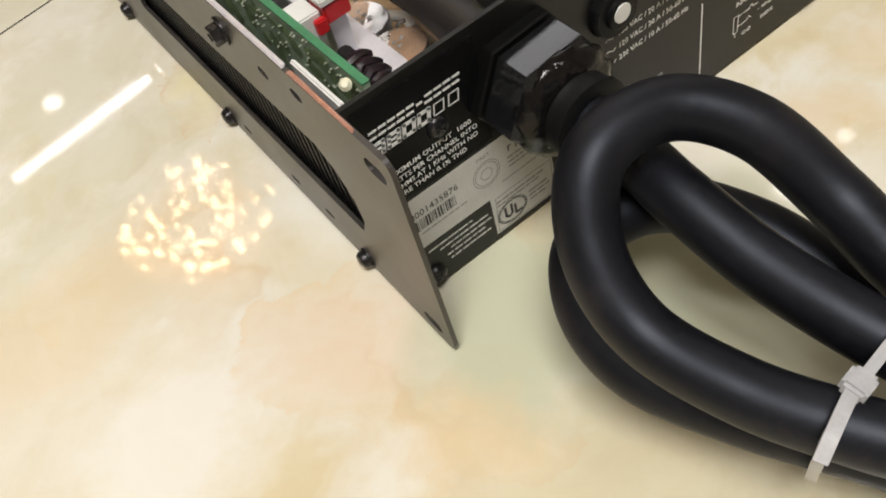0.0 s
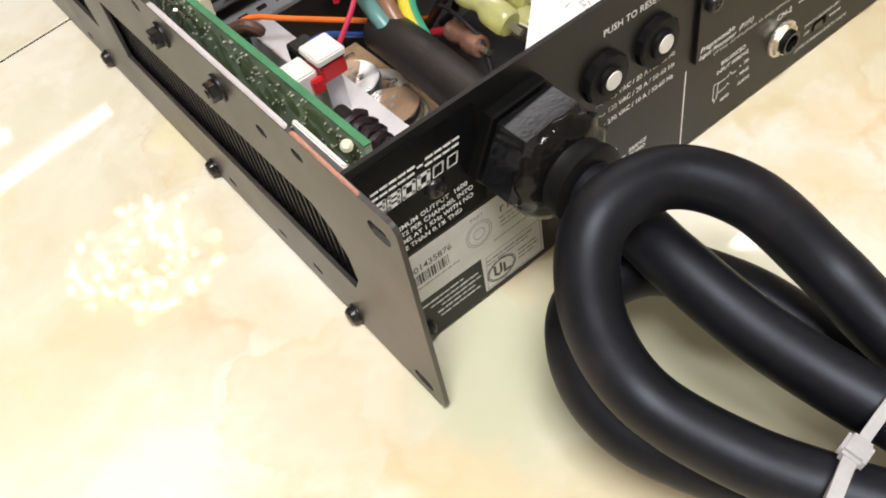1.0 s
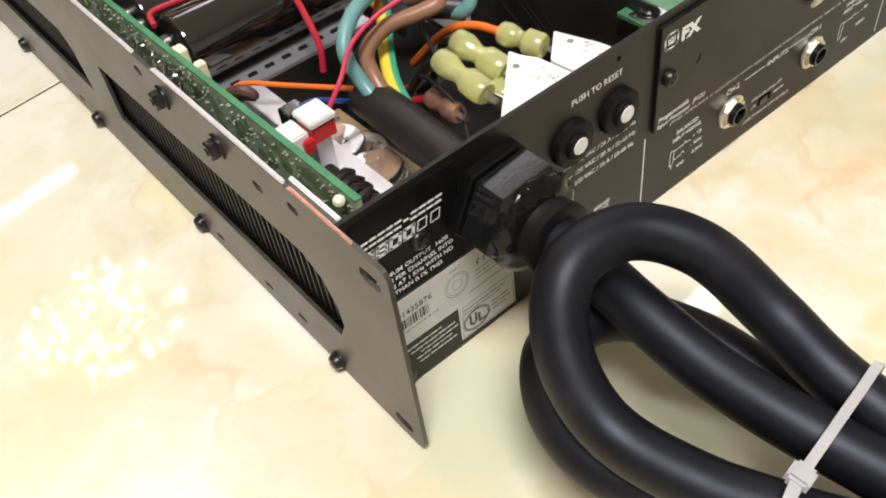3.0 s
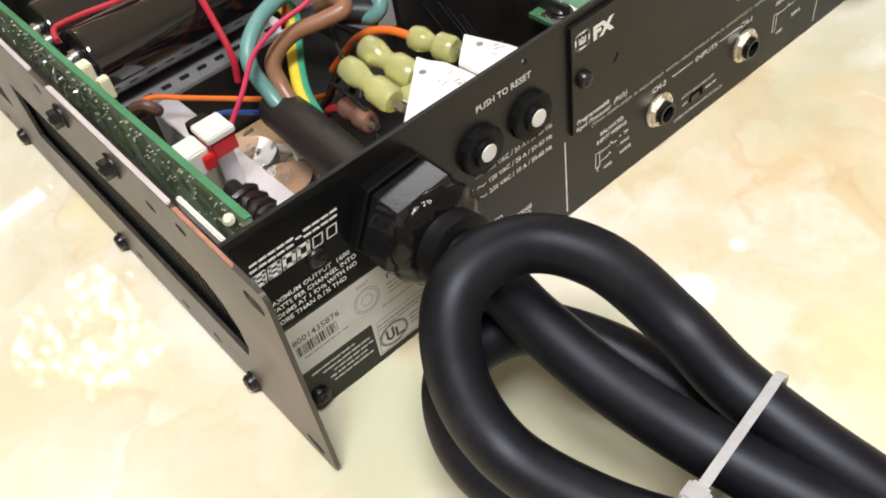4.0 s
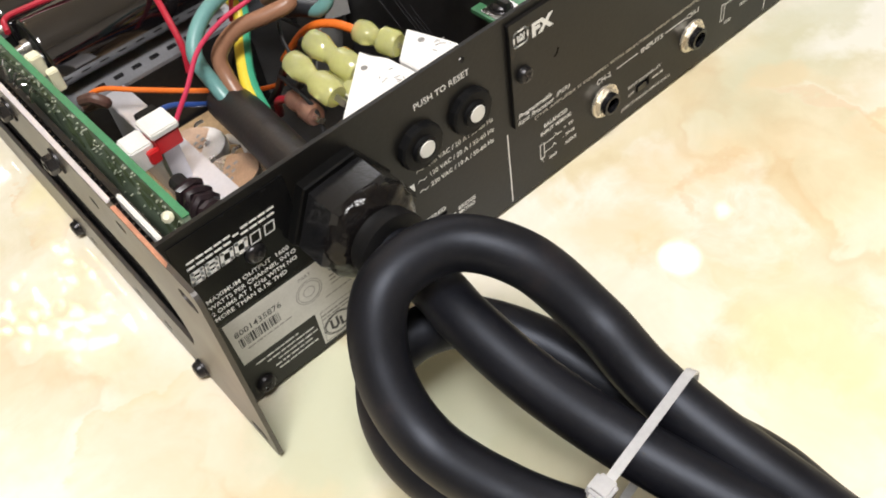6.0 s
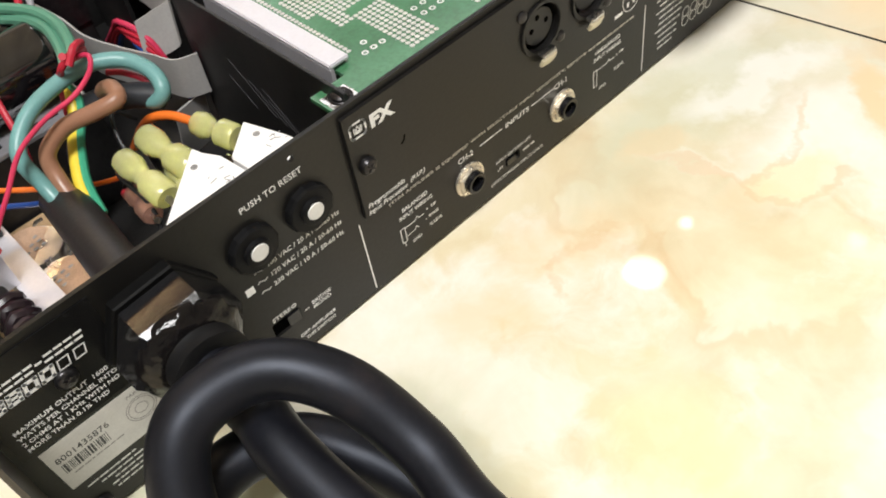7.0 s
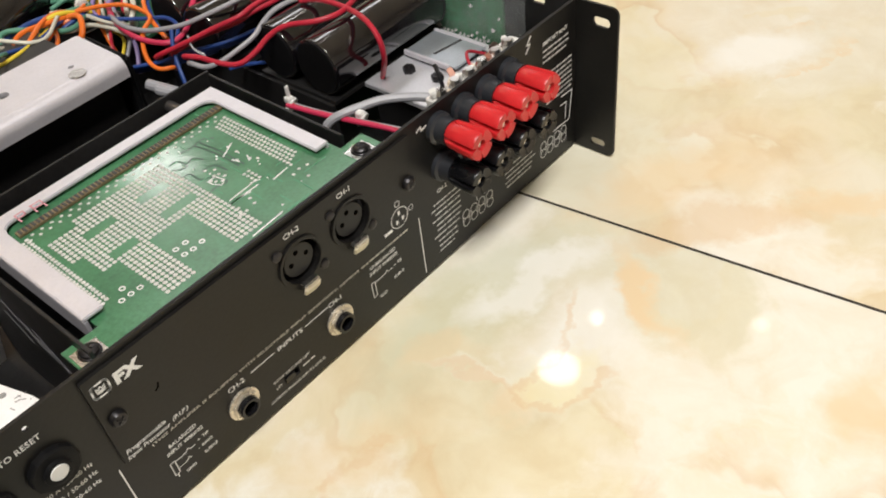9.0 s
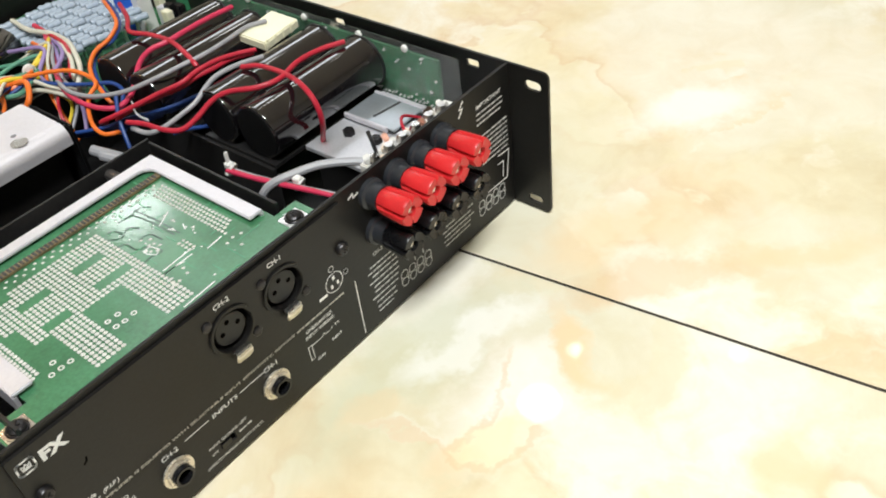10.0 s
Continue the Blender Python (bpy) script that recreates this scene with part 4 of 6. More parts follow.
bm = B()
for run in ([(248, 82), (250, 68), (250, 53)],
            [(251, 82), (252, 68), (252, 52)],
            [(241, 83), (247, 82), (253, 83), (257, 79)],
            [(231, 79), (236, 80), (237, 73), (234, 73), (231, 76)],
            [(230, 68), (234, 67), (234, 60), (238, 57), (240, 49), (235, 50), (229, 49)],
            [(239, 64), (244, 63), (245, 55)],
            [(238, 74), (242, 75), (244, 70)]):
    trace(bm, curved(run), 0.42, zt + 0.05)
stuff(part("etched_gaps", bm, M_ETCH, board, "dark etched lines winding between copper areas"))
bm = B()
for run in ([(250, 64), (259, 69)],
            [(232, 38), (246, 39), (249, 38)],
            [(230, 36), (246, 36)],
            [(252, 33), (261, 34)],
            [(223, 13), (240, 14)],
            [(229, 36), (236, 36), (241, 35)],
            [(235, 56), (239, 56), (240, 51), (237, 49), (235, 53), (235, 56)],
            [(256, 62), (256, 60)],
            [(251, 59), (252, 55)],
            [(257, 56), (255, 52)]):
    trace(bm, run, 0.34, zt + 0.07)
stuff(part("tinned_tracks", bm, M_SOLDER, board, "thin tinned tracks"))
bm = B()
for x, y in ((263, 34), (263, 29), (267, 28), (259, 28), (262, 22), (231, 31), (232, 27), (237, 28), (229, 27), (238, 32), (256, 68), (256, 62), (252, 57), (256, 53), (258, 50), (239, 57), (241, 56), (237, 53), (239, 51), (236, 55), (242, 53), (239, 63), (242, 60)):
    pad_field(bm, x - 1, x + 1, y - 1, y + 1, 2.0, 0.85, zt)
stuff(part("loose_pads", bm, M_SOLDER, board, "scattered tinned pads"))
for x in (150, 287.6):
    ob = part("board_screw_pad", box(B(), x - 6.5, x + 4.5, 8.5, 20, zt, zt + 0.25), M_STEEL, board)
    screw_head("screw", (x - 0.8, 15, zt + 0.3), (x - 0.8, 15, 99), 3.6, 1.8, M_BOLT, board, washer=4.4, cross=True)
    part("ring", sheet(B(), circle(x - 0.8, 15, 5.3, 20), [circle(x - 0.8, 15, 4.5, 20)], "z", zt + 0.3, 0.3), M_STEEL, board, "bright washer ring")
# U-shaped steel frame on the board.
frame_outline = [(155.5, 28), (155.5, 110), (281.3, 110), (281.3, 29), (273.7, 29)]
frame_outline += [(273.7 - 6 + 6 * math.cos(radians(a)), 97 + 6 * math.sin(radians(a))) for a in (0, 30, 60, 90)]
frame_outline += [(164.5 + 6 - 6 * math.sin(radians(a)), 97 + 6 * math.cos(radians(a))) for a in (0, 30, 60, 90)]
frame_outline += [(164.5, 28)]
steel_frame = part("steel_frame", sheet(B(), frame_outline, [], "z", 81.6, 1.8), M_BRACKET, module, "bare satin steel U-shaped frame", bevel=0.5)
part("frame_web", sheet(B(), [(155.5, 28), (155.5, 110), (281.3, 110), (281.3, 29), (279.7, 29), (279.7, 108.4), (157.1, 108.4), (157.1, 28)], [], "z", 72, 9.5), M_BRACKET, module)
bm = stroke([(0, 0), (0, 4), (2.5, 4), (2.5, 2), (0, 2)], 0.5, 0, face, bm=B())
stroke([(5, 0), (5, 4), (8, 4), (8, 0)], 0.5, 0, face, bm=bm)
stroke([(5, 2), (8, 2)], 0.5, 0, face, bm=bm)
bmesh.ops.rotate(bm, cent=(0, 0, 0), matrix=Matrix.Rotation(radians(-90), 3, "X"), verts=bm.verts)
bmesh.ops.scale(bm, vec=(1.5, 1.5, 1), verts=bm.verts)
bmesh.ops.translate(bm, vec=(172, 98.5, 83.45), verts=bm.verts)
part("pen_mark", bm, M_PEN, steel_frame, "faint red pen mark")
conn = part("edge_connector", box(B(), 167, 274, 93.4, 97.2, 80.4, 81.5), M_GOLD_OLD, module, "row of connector contacts along the board's back edge")
bm = B()
for k in range(50):
    box(bm, 168 + k * 2.1, 169.1 + k * 2.1, 93.8, 97, 81.5, 81.9)
stuff(part("contacts", bm, M_INK, conn))
# Open black card cage round the module.
cage = thing("card_cage", (218, 70, 3.6), "open black sheet-steel card cage around the input module", "cage")
part("cage_wall", box(B(), 147.4, 148.8, 10, 119, 3.7, 85.4), M_DARK, cage, bevel=0.2)
part("cage_wall", box(B(), 286.4, 287.8, 26, 119, 3.7, 84), M_DARK, cage, bevel=0.2)
part("cage_wall", box(B(), 147.4, 287.8, 119.1, 120.5, 3.7, 85.4), M_DARK, cage, bevel=0.2)
part("cage_floor", box(B(), 149, 286.2, 10, 119, 3.7, 4.6), M_DARK, cage)
for k in range(5):
    bm = B()
    turned_box(bm, (147.3, 58 + (k % 4) * 9, 50 + (k % 3) * 3), (0.15, 18 + (k % 3) * 6, 0.2), (35, 0, 0))
    part("scratch", bm, M_BOLT, cage)
part("guide_stub", rod(B(), (262, 110, 80), (262, 119, 80), 2.8, 12), M_GREY, cage)
part("guide_stub", rod(B(), (162, 110, 80), (162, 119, 80), 2.8, 12), M_GREY, cage)

# ---- mains cord: strain relief, coiled cable, tie ----
cord = thing("coiled_mains_cable", (60, -80, 0), "thick black mains cable, coiled and tied, leaving the rear panel", "cable")
GX, GZ = 58.5, 63.5
TWIST = radians(3.5)
relief = part("strain_relief", lathe(B(), (GX, 0, GZ), (GX, -1, GZ), [(0, 20.2), (3.6, 20.2), (4.2, 19.6), (4.3, 17.0), (5.6, 17.0)], 6, TWIST), M_FLANGE, cord, "glossy black plastic strain relief")
part("relief_nut", lathe(B(), (GX, -5.2, GZ), (GX, -9, GZ), [(0, 18.8), (0.7, 19.5), (12.2, 19.5), (14.4, 18.0)], 6, TWIST), M_PLASTIC, relief, bevel=0.9)
# Lumpy glossy shoulder between the flats and the neck, as if flooded with sealant.
bm, rnd = B(), random.Random(61)
lathe(bm, (GX, -16.4, GZ), (GX, -30, GZ), [(0, 16.6), (1.2, 17.4), (2.6, 17.3), (4.0, 16.6), (5.2, 15.4), (6.4, 14.0), (7.4, 12.6)], 44)
waves = [(rnd.uniform(5, 17), rnd.uniform(0.5, 1.6), rnd.uniform(0, 6.28)) for k in range(7)]
for v in bm.verts:
    a = math.atan2(v.co.z - GZ, v.co.x - GX)
    push = 1 + 0.011 * sum(math.sin(round(n) * a + w * (v.co.y + 15) + ph) for n, w, ph in waves)
    v.co.x, v.co.z = GX + (v.co.x - GX) * push, GZ + (v.co.z - GZ) * push
part("relief_shoulder", bm, M_WET, relief, "wet-looking lumpy black shoulder", smooth=True)
part("relief_dome", lathe(B(), (GX, -22.0, GZ), (GX, -30, GZ), [(0, 13.4), (0.8, 12.6), (1.6, 12.0), (5.4, 11.8), (5.8, 12.6), (7.8, 12.6), (8.4, 11.4), (8.6, 8.6)], 28), M_COLLAR, relief, smooth=True)
R = 8.25
upper = [(146, -300, 9), (105, -221.5, 17), (85.2, -149.7, 43.2), (80.4, -113.6, 53.1), (82.5, -89.5, 59.2), (76.8, -68.0, 73.2), (63.2, -52.2, 79.4), (41.2, -50.1, 78.8), (28.4, -61.3, 64.8), (25.7, -80.1, 51.7), (31.7, -105.6, 48.4),
         (42.7, -130.2, 48.1), (63, -164, 43.6), (80, -214, 30), (100, -285, 10)]
middle = [(GX, -10, GZ), (GX, -34, GZ - 0.5), (59, -49.7, 59.3), (57.2, -62.9, 59.4), (58.7, -90.4, 53.7), (64.5, -123.3, 49.5), (77.6, -164.1, 40.9), (96, -215, 29.5), (124, -290, 10)]
lower = [(128, -288, 8.8), (110, -226, 9), (101, -168, 16), (96.5, -138.7, 25), (84.7, -99.3, 29.2), (76.5, -71.3, 36.7), (61.6, -50.6, 42.4), (38.9, -46.3, 43.6), (26.2, -59.1, 36.6), (24.4, -80.5, 32.6), (35.4, -107.2, 31.4), (53, -139, 30),
         (72, -180, 22), (88, -240, 10), (104, -295, 9)]
for path in (upper, middle, lower):
    part("cable", tube(B(), path, R, 26, 10), M_RUBBER, cord, smooth=True)
tie = part("cable_tie", strap(B(), [(88.0, -119.0, 58.6), (84.2, -119.6, 62.0), (75, -120.8, 61.6), (64, -122.0, 60.1), (52, -123.4, 58.7), (44, -124.4, 57.6), (38.0, -126.0, 57.0), (33.2, -127.2, 54), (31.4, -127.6, 48), (32.0, -127.0, 38), (35, -125.6, 27), (44, -122, 20.6),
                                    (70, -117, 17), (86, -114, 18.4), (95.6, -113, 23), (95.8, -113.6, 31), (91.2, -116.4, 43), (89.6, -118.2, 52), (88.0, -119.0, 58.6)], (0.42, -0.88, -0.2), 1.4, 0.9), M_TIE, cord, "translucent white cable tie")
part("tie_head", turned_box(B(), (45.6, -124.2, 58.6), (6.6, 6.2, 4.6), (8, 7, 8)), M_TIE, tie, bevel=0.9)
part("tie_tail", strap(B(), [(43, -124.6, 59.4), (38, -126.2, 60.4), (32, -128.2, 60.0), (26.5, -130, 57.6)], (0.42, -0.88, -0.2), 1.6, 0.9), M_TIE, tie)
part("inner_jacket", tube(B(), [(GX, 1, GZ), (59, 20, 64), (61.5, 48, 63), (64.2, 77, 60)], 8.2, 18), M_JACKET, cord, "matt black outer jacket end inside the case", smooth=True)
for nm, path, r in (("teal", [(62, 60, 61), (61, 74, 70), (60.5, 81, 82), (72, 88, 89), (89, 92, 91), (100, 91, 91), (109, 86, 89), (113, 77, 86), (112, 70, 82), (109, 71, 78), (107, 78, 76)], 2.9),
                    ("brown", [(65, 60, 61), (66, 73, 70), (68, 78, 78), (77, 76, 85), (87, 70, 88), (95, 67, 90), (97, 74, 90), (97, 83, 85), (98, 92, 78)], 3.0),
                    ("yellow", [(68, 58, 60), (71, 70, 66), (78, 82, 72), (85, 91, 76), (88, 96, 80), (88, 102, 82)], 2.5)):
    part("conductor", tube(B(), path, r, 12), WIRE[nm], cord, {"teal": "blue-green conductor", "brown": "brown conductor", "yellow": "yellow conductor with a green stripe"}[nm], smooth=True)
part("conductor_stripe", tube(B(), [(70, 57, 60.6), (73, 69, 66.6), (80, 81, 72.6), (87, 90, 76.6), (90, 95, 80.6), (90, 101, 82.6)], 1.7, 8), WIRE["green"], cord)

# ---- circuit breakers ----
for bx in (93.9, 117.0):
    brk = thing("circuit_breaker", (bx, 0, 63.4), "white circuit breaker with a black collar and white reset button", "circuit breaker", "breakers in the rear panel")
    dx = bx - 93.9
    body = [(101.8 + dx, 38 - dx * 0.15), (103 + dx, 33), (106 + dx, 27 - dx * 0.2), (108.5 + dx, 1.7), (74 + dx, 1.7), (74 + dx, 12 - dx * 0.1)]
    if dx:
        body = [(121.2, 34.8), (126.6, 17), (129, 1.7), (109.2, 1.7), (107.8, 23)]
    part("breaker_body", sheet(B(), body, [], "z", 44, 35), M_BREAKER, brk, bevel=0.4)
    collar = part("collar", lathe(B(), (bx, 0, 63.4), (bx, -9, 63.4), [(0, 9.2), (2.4, 9.2), (3.0, 8.4), (3.2, 5.4), (3.4, 3.9)], 12), M_COLLAR, brk, "black faceted plastic nut")
    part("collar_sleeve", lathe(B(), (bx, -3.2, 63.4), (bx, -9, 63.4), [(0, 5.2), (1.4, 5.0), (1.7, 4.4), (1.7, 3.7)], 20), M_COLLAR, collar, smooth=True)
    part("button", lathe(B(), (bx, -1, 64.2), (bx, -12, 64.2), [(0, 3.7), (3.4, 3.7), (4.2, 3.1)], 20), M_WHITE_PLASTIC, brk, smooth=True)
    part("terminal_hole", rod(B(), (97 + dx, 29 - dx * 0.15, 79), (97 + dx, 29 - dx * 0.15, 79.12), 1.3, 10), M_INK_DIM, brk)
    scr, rnd = B(), random.Random(int(bx))
    for k in range(14):
        turned_box(scr, (100 + dx + rnd.uniform(-4, 3), rnd.uniform(6, 22), 79.06), (rnd.uniform(0.6, 3.0), 0.35, 0.06), (0, 0, rnd.uniform(0, 180)))
    part("pen_scribble", scr, M_INK_DIM, brk)
    part("terminal_tab", turned_box(B(), (90 + dx, 33 - dx * 0.1, 66), (0.9, 13, 6.5), (0, 0, 8)), M_STEEL, brk, "tinned blade terminal")


def crimp(p, q, r, mat, label, wire_mat=None, tail=None):
    """An insulated push-on terminal whose funnel end p takes the wire and whose flat end q sits on a blade."""
    p, q = Vector(p), Vector(q)
    ln = (q - p).length
    ob = thing("crimp_terminal", tuple(p), label, "terminal", "terminals on the breakers")
    part("sleeve", lathe(B(), p, q, [(0, r * 0.55), (0.7, r * 0.85), (1.8, r), (ln * 0.26, r * 1.04), (ln * 0.38, r * 0.86), (ln * 0.46, r * 0.72), (ln * 0.54, r * 0.76), (ln * 0.64, r * 1.1), (ln * 0.94, r * 1.08), (ln, r * 0.9)], 20), mat, ob, smooth=True)
    d = (q - p).normalized()
    part("blade", rod(B(), q - d * 2, q + d * 5, 1.5, 4), M_STEEL, ob)
    if wire_mat:
        part("lead", tube(B(), [p + d * 2, *[Vector(t) for t in tail]], 1.7, 10), wire_mat, ob, smooth=True)
    return ob


YEL = "pale yellow translucent crimp terminal pushed onto the breaker"
crimp((84.5, 58, 76), (86, 33, 71), 4.7, M_CRIMP, YEL, WIRE["black"], [(88, 72, 62), (90, 90, 40), (92, 110, 20)])
crimp((95.5, 61, 77), (99, 37, 71.5), 5.0, M_CRIMP, YEL, WIRE["black"], [(98, 72, 68), (104, 90, 40), (110, 110, 20)])
crimp((97, 49, 68), (93.5, 31, 66), 4.2, M_CRIMP, YEL)
crimp((112.5, 55, 74), (117.5, 36, 73), 4.6, M_CRIMP, YEL, WIRE["orange"], [(109, 63, 75), (105, 71, 73), (103, 82, 64), (101, 98, 46)])
crimp((84.5, 66, 54), (82, 45, 58), 3.8, M_COPPER, "copper-pink crimp terminal with a bare metal end", WIRE["red"], [(85, 80, 44), (90, 94, 26)])

# ---- output binding posts ----
def post_body(bm, x, z, y_a, y_b, r):
    """A fluted cap: twelve ribs round, split by two slots at its end."""
    n = 72
    rings = []
    for y, k in ((y_a, 0.80), (y_a - 1.5, 0.94), (y_a - 7, 1.0), (y_b + 1.2, 1.06), (y_b, 0.98)):
        ring = []
        for i in range(n):
            a = 2 * math.pi * i / n
            groove = 1 - (0.05 if y > y_a - 3 else 0.46) * max(0.0, math.cos(4 * a + 0.6)) ** 12
            ring.append(bm.verts.new((x + r * k * groove * math.cos(a), y, z + r * k * groove * math.sin(a))))
        rings.append(ring)
    inner = [bm.verts.new((x + 2.6 * math.cos(2 * math.pi * i / n), y_b + 0.4, z + 2.6 * math.sin(2 * math.pi * i / n))) for i in range(n)]
    deep = [bm.verts.new((x + 2.4 * math.cos(2 * math.pi * i / n), y_b + 6, z + 2.4 * math.sin(2 * math.pi * i / n))) for i in range(n)]
    for a, b in zip(rings + [inner], rings[1:] + [inner, deep]):
        for i in range(n):
            bm.faces.new((a[i], a[(i + 1) % n], b[(i + 1) % n], b[i]))
    bm.faces.new(rings[0][::-1])
    bm.faces.new(deep)
    return bm


def binding_post(x, z, mat, label, length):
    ob = thing("binding_post", (x, 0, z), label, "binding post", "output binding posts")
    part("collar", lathe(B(), (x, 0, z), (x, -9, z), [(0, 7.6), (2.2, 7.6), (3.2, 6.4), (8.4, 6.0)], 24), M_GREY_PLASTIC, ob, "charcoal insulating collar", smooth=True)
    part("cap", post_body(B(), x, z, -8.6, -8.6 - length, 6.9), mat, ob, smooth=True)
    part("pin", lathe(B(), (x, -12, z), (x, -40, z), [(0, 2.2), (length - 5.5, 2.2), (length - 5, 1.4)], 12), M_NICKEL, ob, "brass centre pin", smooth=True)


for k in range(4):
    px = 319.5 + 17.0 * k
    binding_post(px, 78.6, M_RED, "red plastic binding post screwed into the rear panel", 17)
    binding_post(px, 57.6, M_POST_BLACK, "black plastic binding post below a red one", 15)

# ---- large capacitors ----
def capacitor(x0, x1, y, z, r, label, flip=False):
    ob = thing("capacitor", ((x0 + x1) / 2, y, z - r), label, "capacitor", "large filter capacitors")
    prof = [(0, r * 0.94), (0.4, r * 0.985), (1.0, r), (1.3, r), (2.0, r), (x1 - x0 - 3.2, r), (x1 - x0 - 2.5, r), (x1 - x0 - 2.2, r), (x1 - x0 - 1.0, r * 0.96), (x1 - x0, r * 0.88)]
    part("can", lathe(B(), (x0, y, z), (x1, y, z), prof, 48), M_CAP, ob, smooth=True)
    end, d = (x1, 1) if flip else (x0, -1)
    part("end_disc", lathe(B(), (x0, y, z), (x0 - 1, y, z), [(0, r * 0.92), (0.4, r * 0.9)], 32), M_COLLAR, ob)
    part("end_disc", lathe(B(), (x1, y, z), (x1 + 1, y, z), [(0, r * 0.8), (0.5, r * 0.78)], 24), M_DARK, ob)
    if flip:
        part("rolled_rim", tube(B(), [(x1 - 1.2, y + (r - 0.3) * math.cos(a * math.pi / 12), z + (r - 0.3) * math.sin(a * math.pi / 12) + 0.4 * (a % 2)) for a in range(25)], 0.9, 8, 2), M_BOLT, ob, "crimped metal rim at the capacitor's end", smooth=True)
    for dy in (-r * 0.4, r * 0.4):
        part("terminal", lathe(B(), (end + d * 0.4, y + dy, z + 2), (end + d * 9, y + dy, z + 2), [(0, 3.4), (2.5, 3.4), (2.6, 2.2), (5.5, 2.0)], 14), M_STEEL, ob, smooth=True)
    return ob


BIG = "large glossy black capacitor lying in the case"
capacitor(332, 416, 92, 72, 15.4, BIG, True)
capacitor(331, 414, 123.2, 72, 15.4, BIG, True)
capacitor(326, 412, 180, 68, 16.0, BIG, True)
capacitor(328, 412, 214, 68, 16.0, BIG, True)
capacitor(24, 101, 149, 69, 15.5, BIG)
capacitor(22, 100, 182, 69, 15.5, BIG)
# Both shelves are near black to put in the shade below the capacitors.
part("capacitor_clamp", sheet(B(), [(330, 80.5), (416, 80.5), (416, 138), (330, 138)], [], "z", 54.4, 2), M_DARK, amp, "shelf under the capacitors, coloured dark for the shade there")
part("shelf_bracket", box(B(), 328, 329.9, 81, 230, 3.8, 54.4), M_DARK, amp)
part("capacitor_clamp", box(B(), 332.5, 414, 158, 232, 48.5, 50.4), M_DARK, amp, "shelf under the capacitors, coloured dark for the shade there")
shelf = part("capacitor_shelf", box(B(), 18, 103, 128, 205, 51.2, 53.4), M_SHELF, amp, "grey metal shelf with a bright front edge", bevel=0.3)
part("shelf_skirt", box(B(), 18, 103, 128, 129.4, 3.8, 51.1), M_DARK, amp)
for k in range(9):
    part("clamp_tooth", box(B(), 26 + k * 8.4, 30 + k * 8.4, 132.6, 134.2, 53.4, 54.4), M_BOLT, shelf)

# ---- output end: aluminium spreader, power parts, upright board behind clear sheet ----
spreader = thing("heat_spreader", (372, 50, 3.6), "aluminium heat spreader plate with clamped power parts", "heat sink")
part("plate", box(B(), 351, 414, 20, 80, 54, 57), M_ALU, spreader, bevel=0.4)
part("plate_step", box(B(), 358, 380, 33, 42, 57.1, 59.0), M_ALU, spreader, bevel=0.3)
part("support", box(B(), 354, 412, 22, 76, 3.7, 53.9), M_DARK, spreader)
part("clamp_plate", box(B(), 382, 407, 43, 78, 59.4, 60.6), M_BLUE_STEEL, spreader, bevel=0.3)
for x, y in ((381.4, 47), (406.6, 43)):
    part("clamp_lip", box(B(), x - 0.9, x + 0.9, y, 78.4, 58.2, 61.4), M_BRACKET, spreader, "bright folded edge of the clamp plate", bevel=0.4)
part("clamp_slot", turned_box(B(), (396, 60, 60.75), (19, 1.5, 0.3), (0, 0, -10)), M_INK, spreader)
part("power_part", box(B(), 384, 405, 46, 76, 57.1, 59.3), M_PLASTIC, spreader)
for x, y in ((371, 66), (373, 48), (401, 40)):
    screw_head("nut", (x, y, 57), (x, y, 80), 3.4, 3.2, M_BOLT, spreader, hexed=True)
part("terminal_strip", box(B(), 333, 398, 8, 19, 74, 79), M_WHITE_PLASTIC, spreader, "pale terminal strip behind the posts", bevel=0.6)
part("strip_support", box(B(), 335, 396, 9, 18, 3.7, 73.9), M_DARK, spreader)
rnd = random.Random(11)
for k in range(6):
    x = 338 + k * 10
    part("terminal", lathe(B(), (x, 13, 79), (x, 13, 90), [(0, 3.3), (2, 3.3), (4.4, 2.2)], 10), M_STEEL, spreader)
    part("solder_blob", lathe(B(), (x + 4.5, 15, 79), (x + 4.5, 15, 90), [(0, 2.6), (1.6, 2.2), (2.8, 0.8)], 8), M_SOLDER, spreader, smooth=True)
M_OLD_CREAM = material("stained_cream_insulator", (0.72, 0.62, 0.50), 0.4, vary=0.3, scale=120)
for k in range(16):
    x, y, z = 336 + k * 3.9 + rnd.uniform(-2, 2), rnd.uniform(10, 20), 79.6 + rnd.uniform(-1.5, 2)
    part("lug", turned_box(B(), (x, y, z), (rnd.uniform(3, 6), rnd.uniform(2, 5), rnd.uniform(2, 5)), (rnd.uniform(-30, 30), rnd.uniform(-30, 30), rnd.uniform(0, 90))), (M_WHITE_PLASTIC, M_OLD_CREAM, M_BROWNED, M_OLD_CREAM, M_COPPER)[k % 5], spreader, bevel=0.6)
part("lead", tube(B(), [(362, 13, 79), (366, 20, 82), (374, 26, 80), (384, 24, 74)], 0.8, 8), WIRE["red"], spreader)
part("lead", tube(B(), [(340, 12, 78), (341, 16, 88), (343, 20, 91)], 1.0, 8), WIRE["black"], spreader)

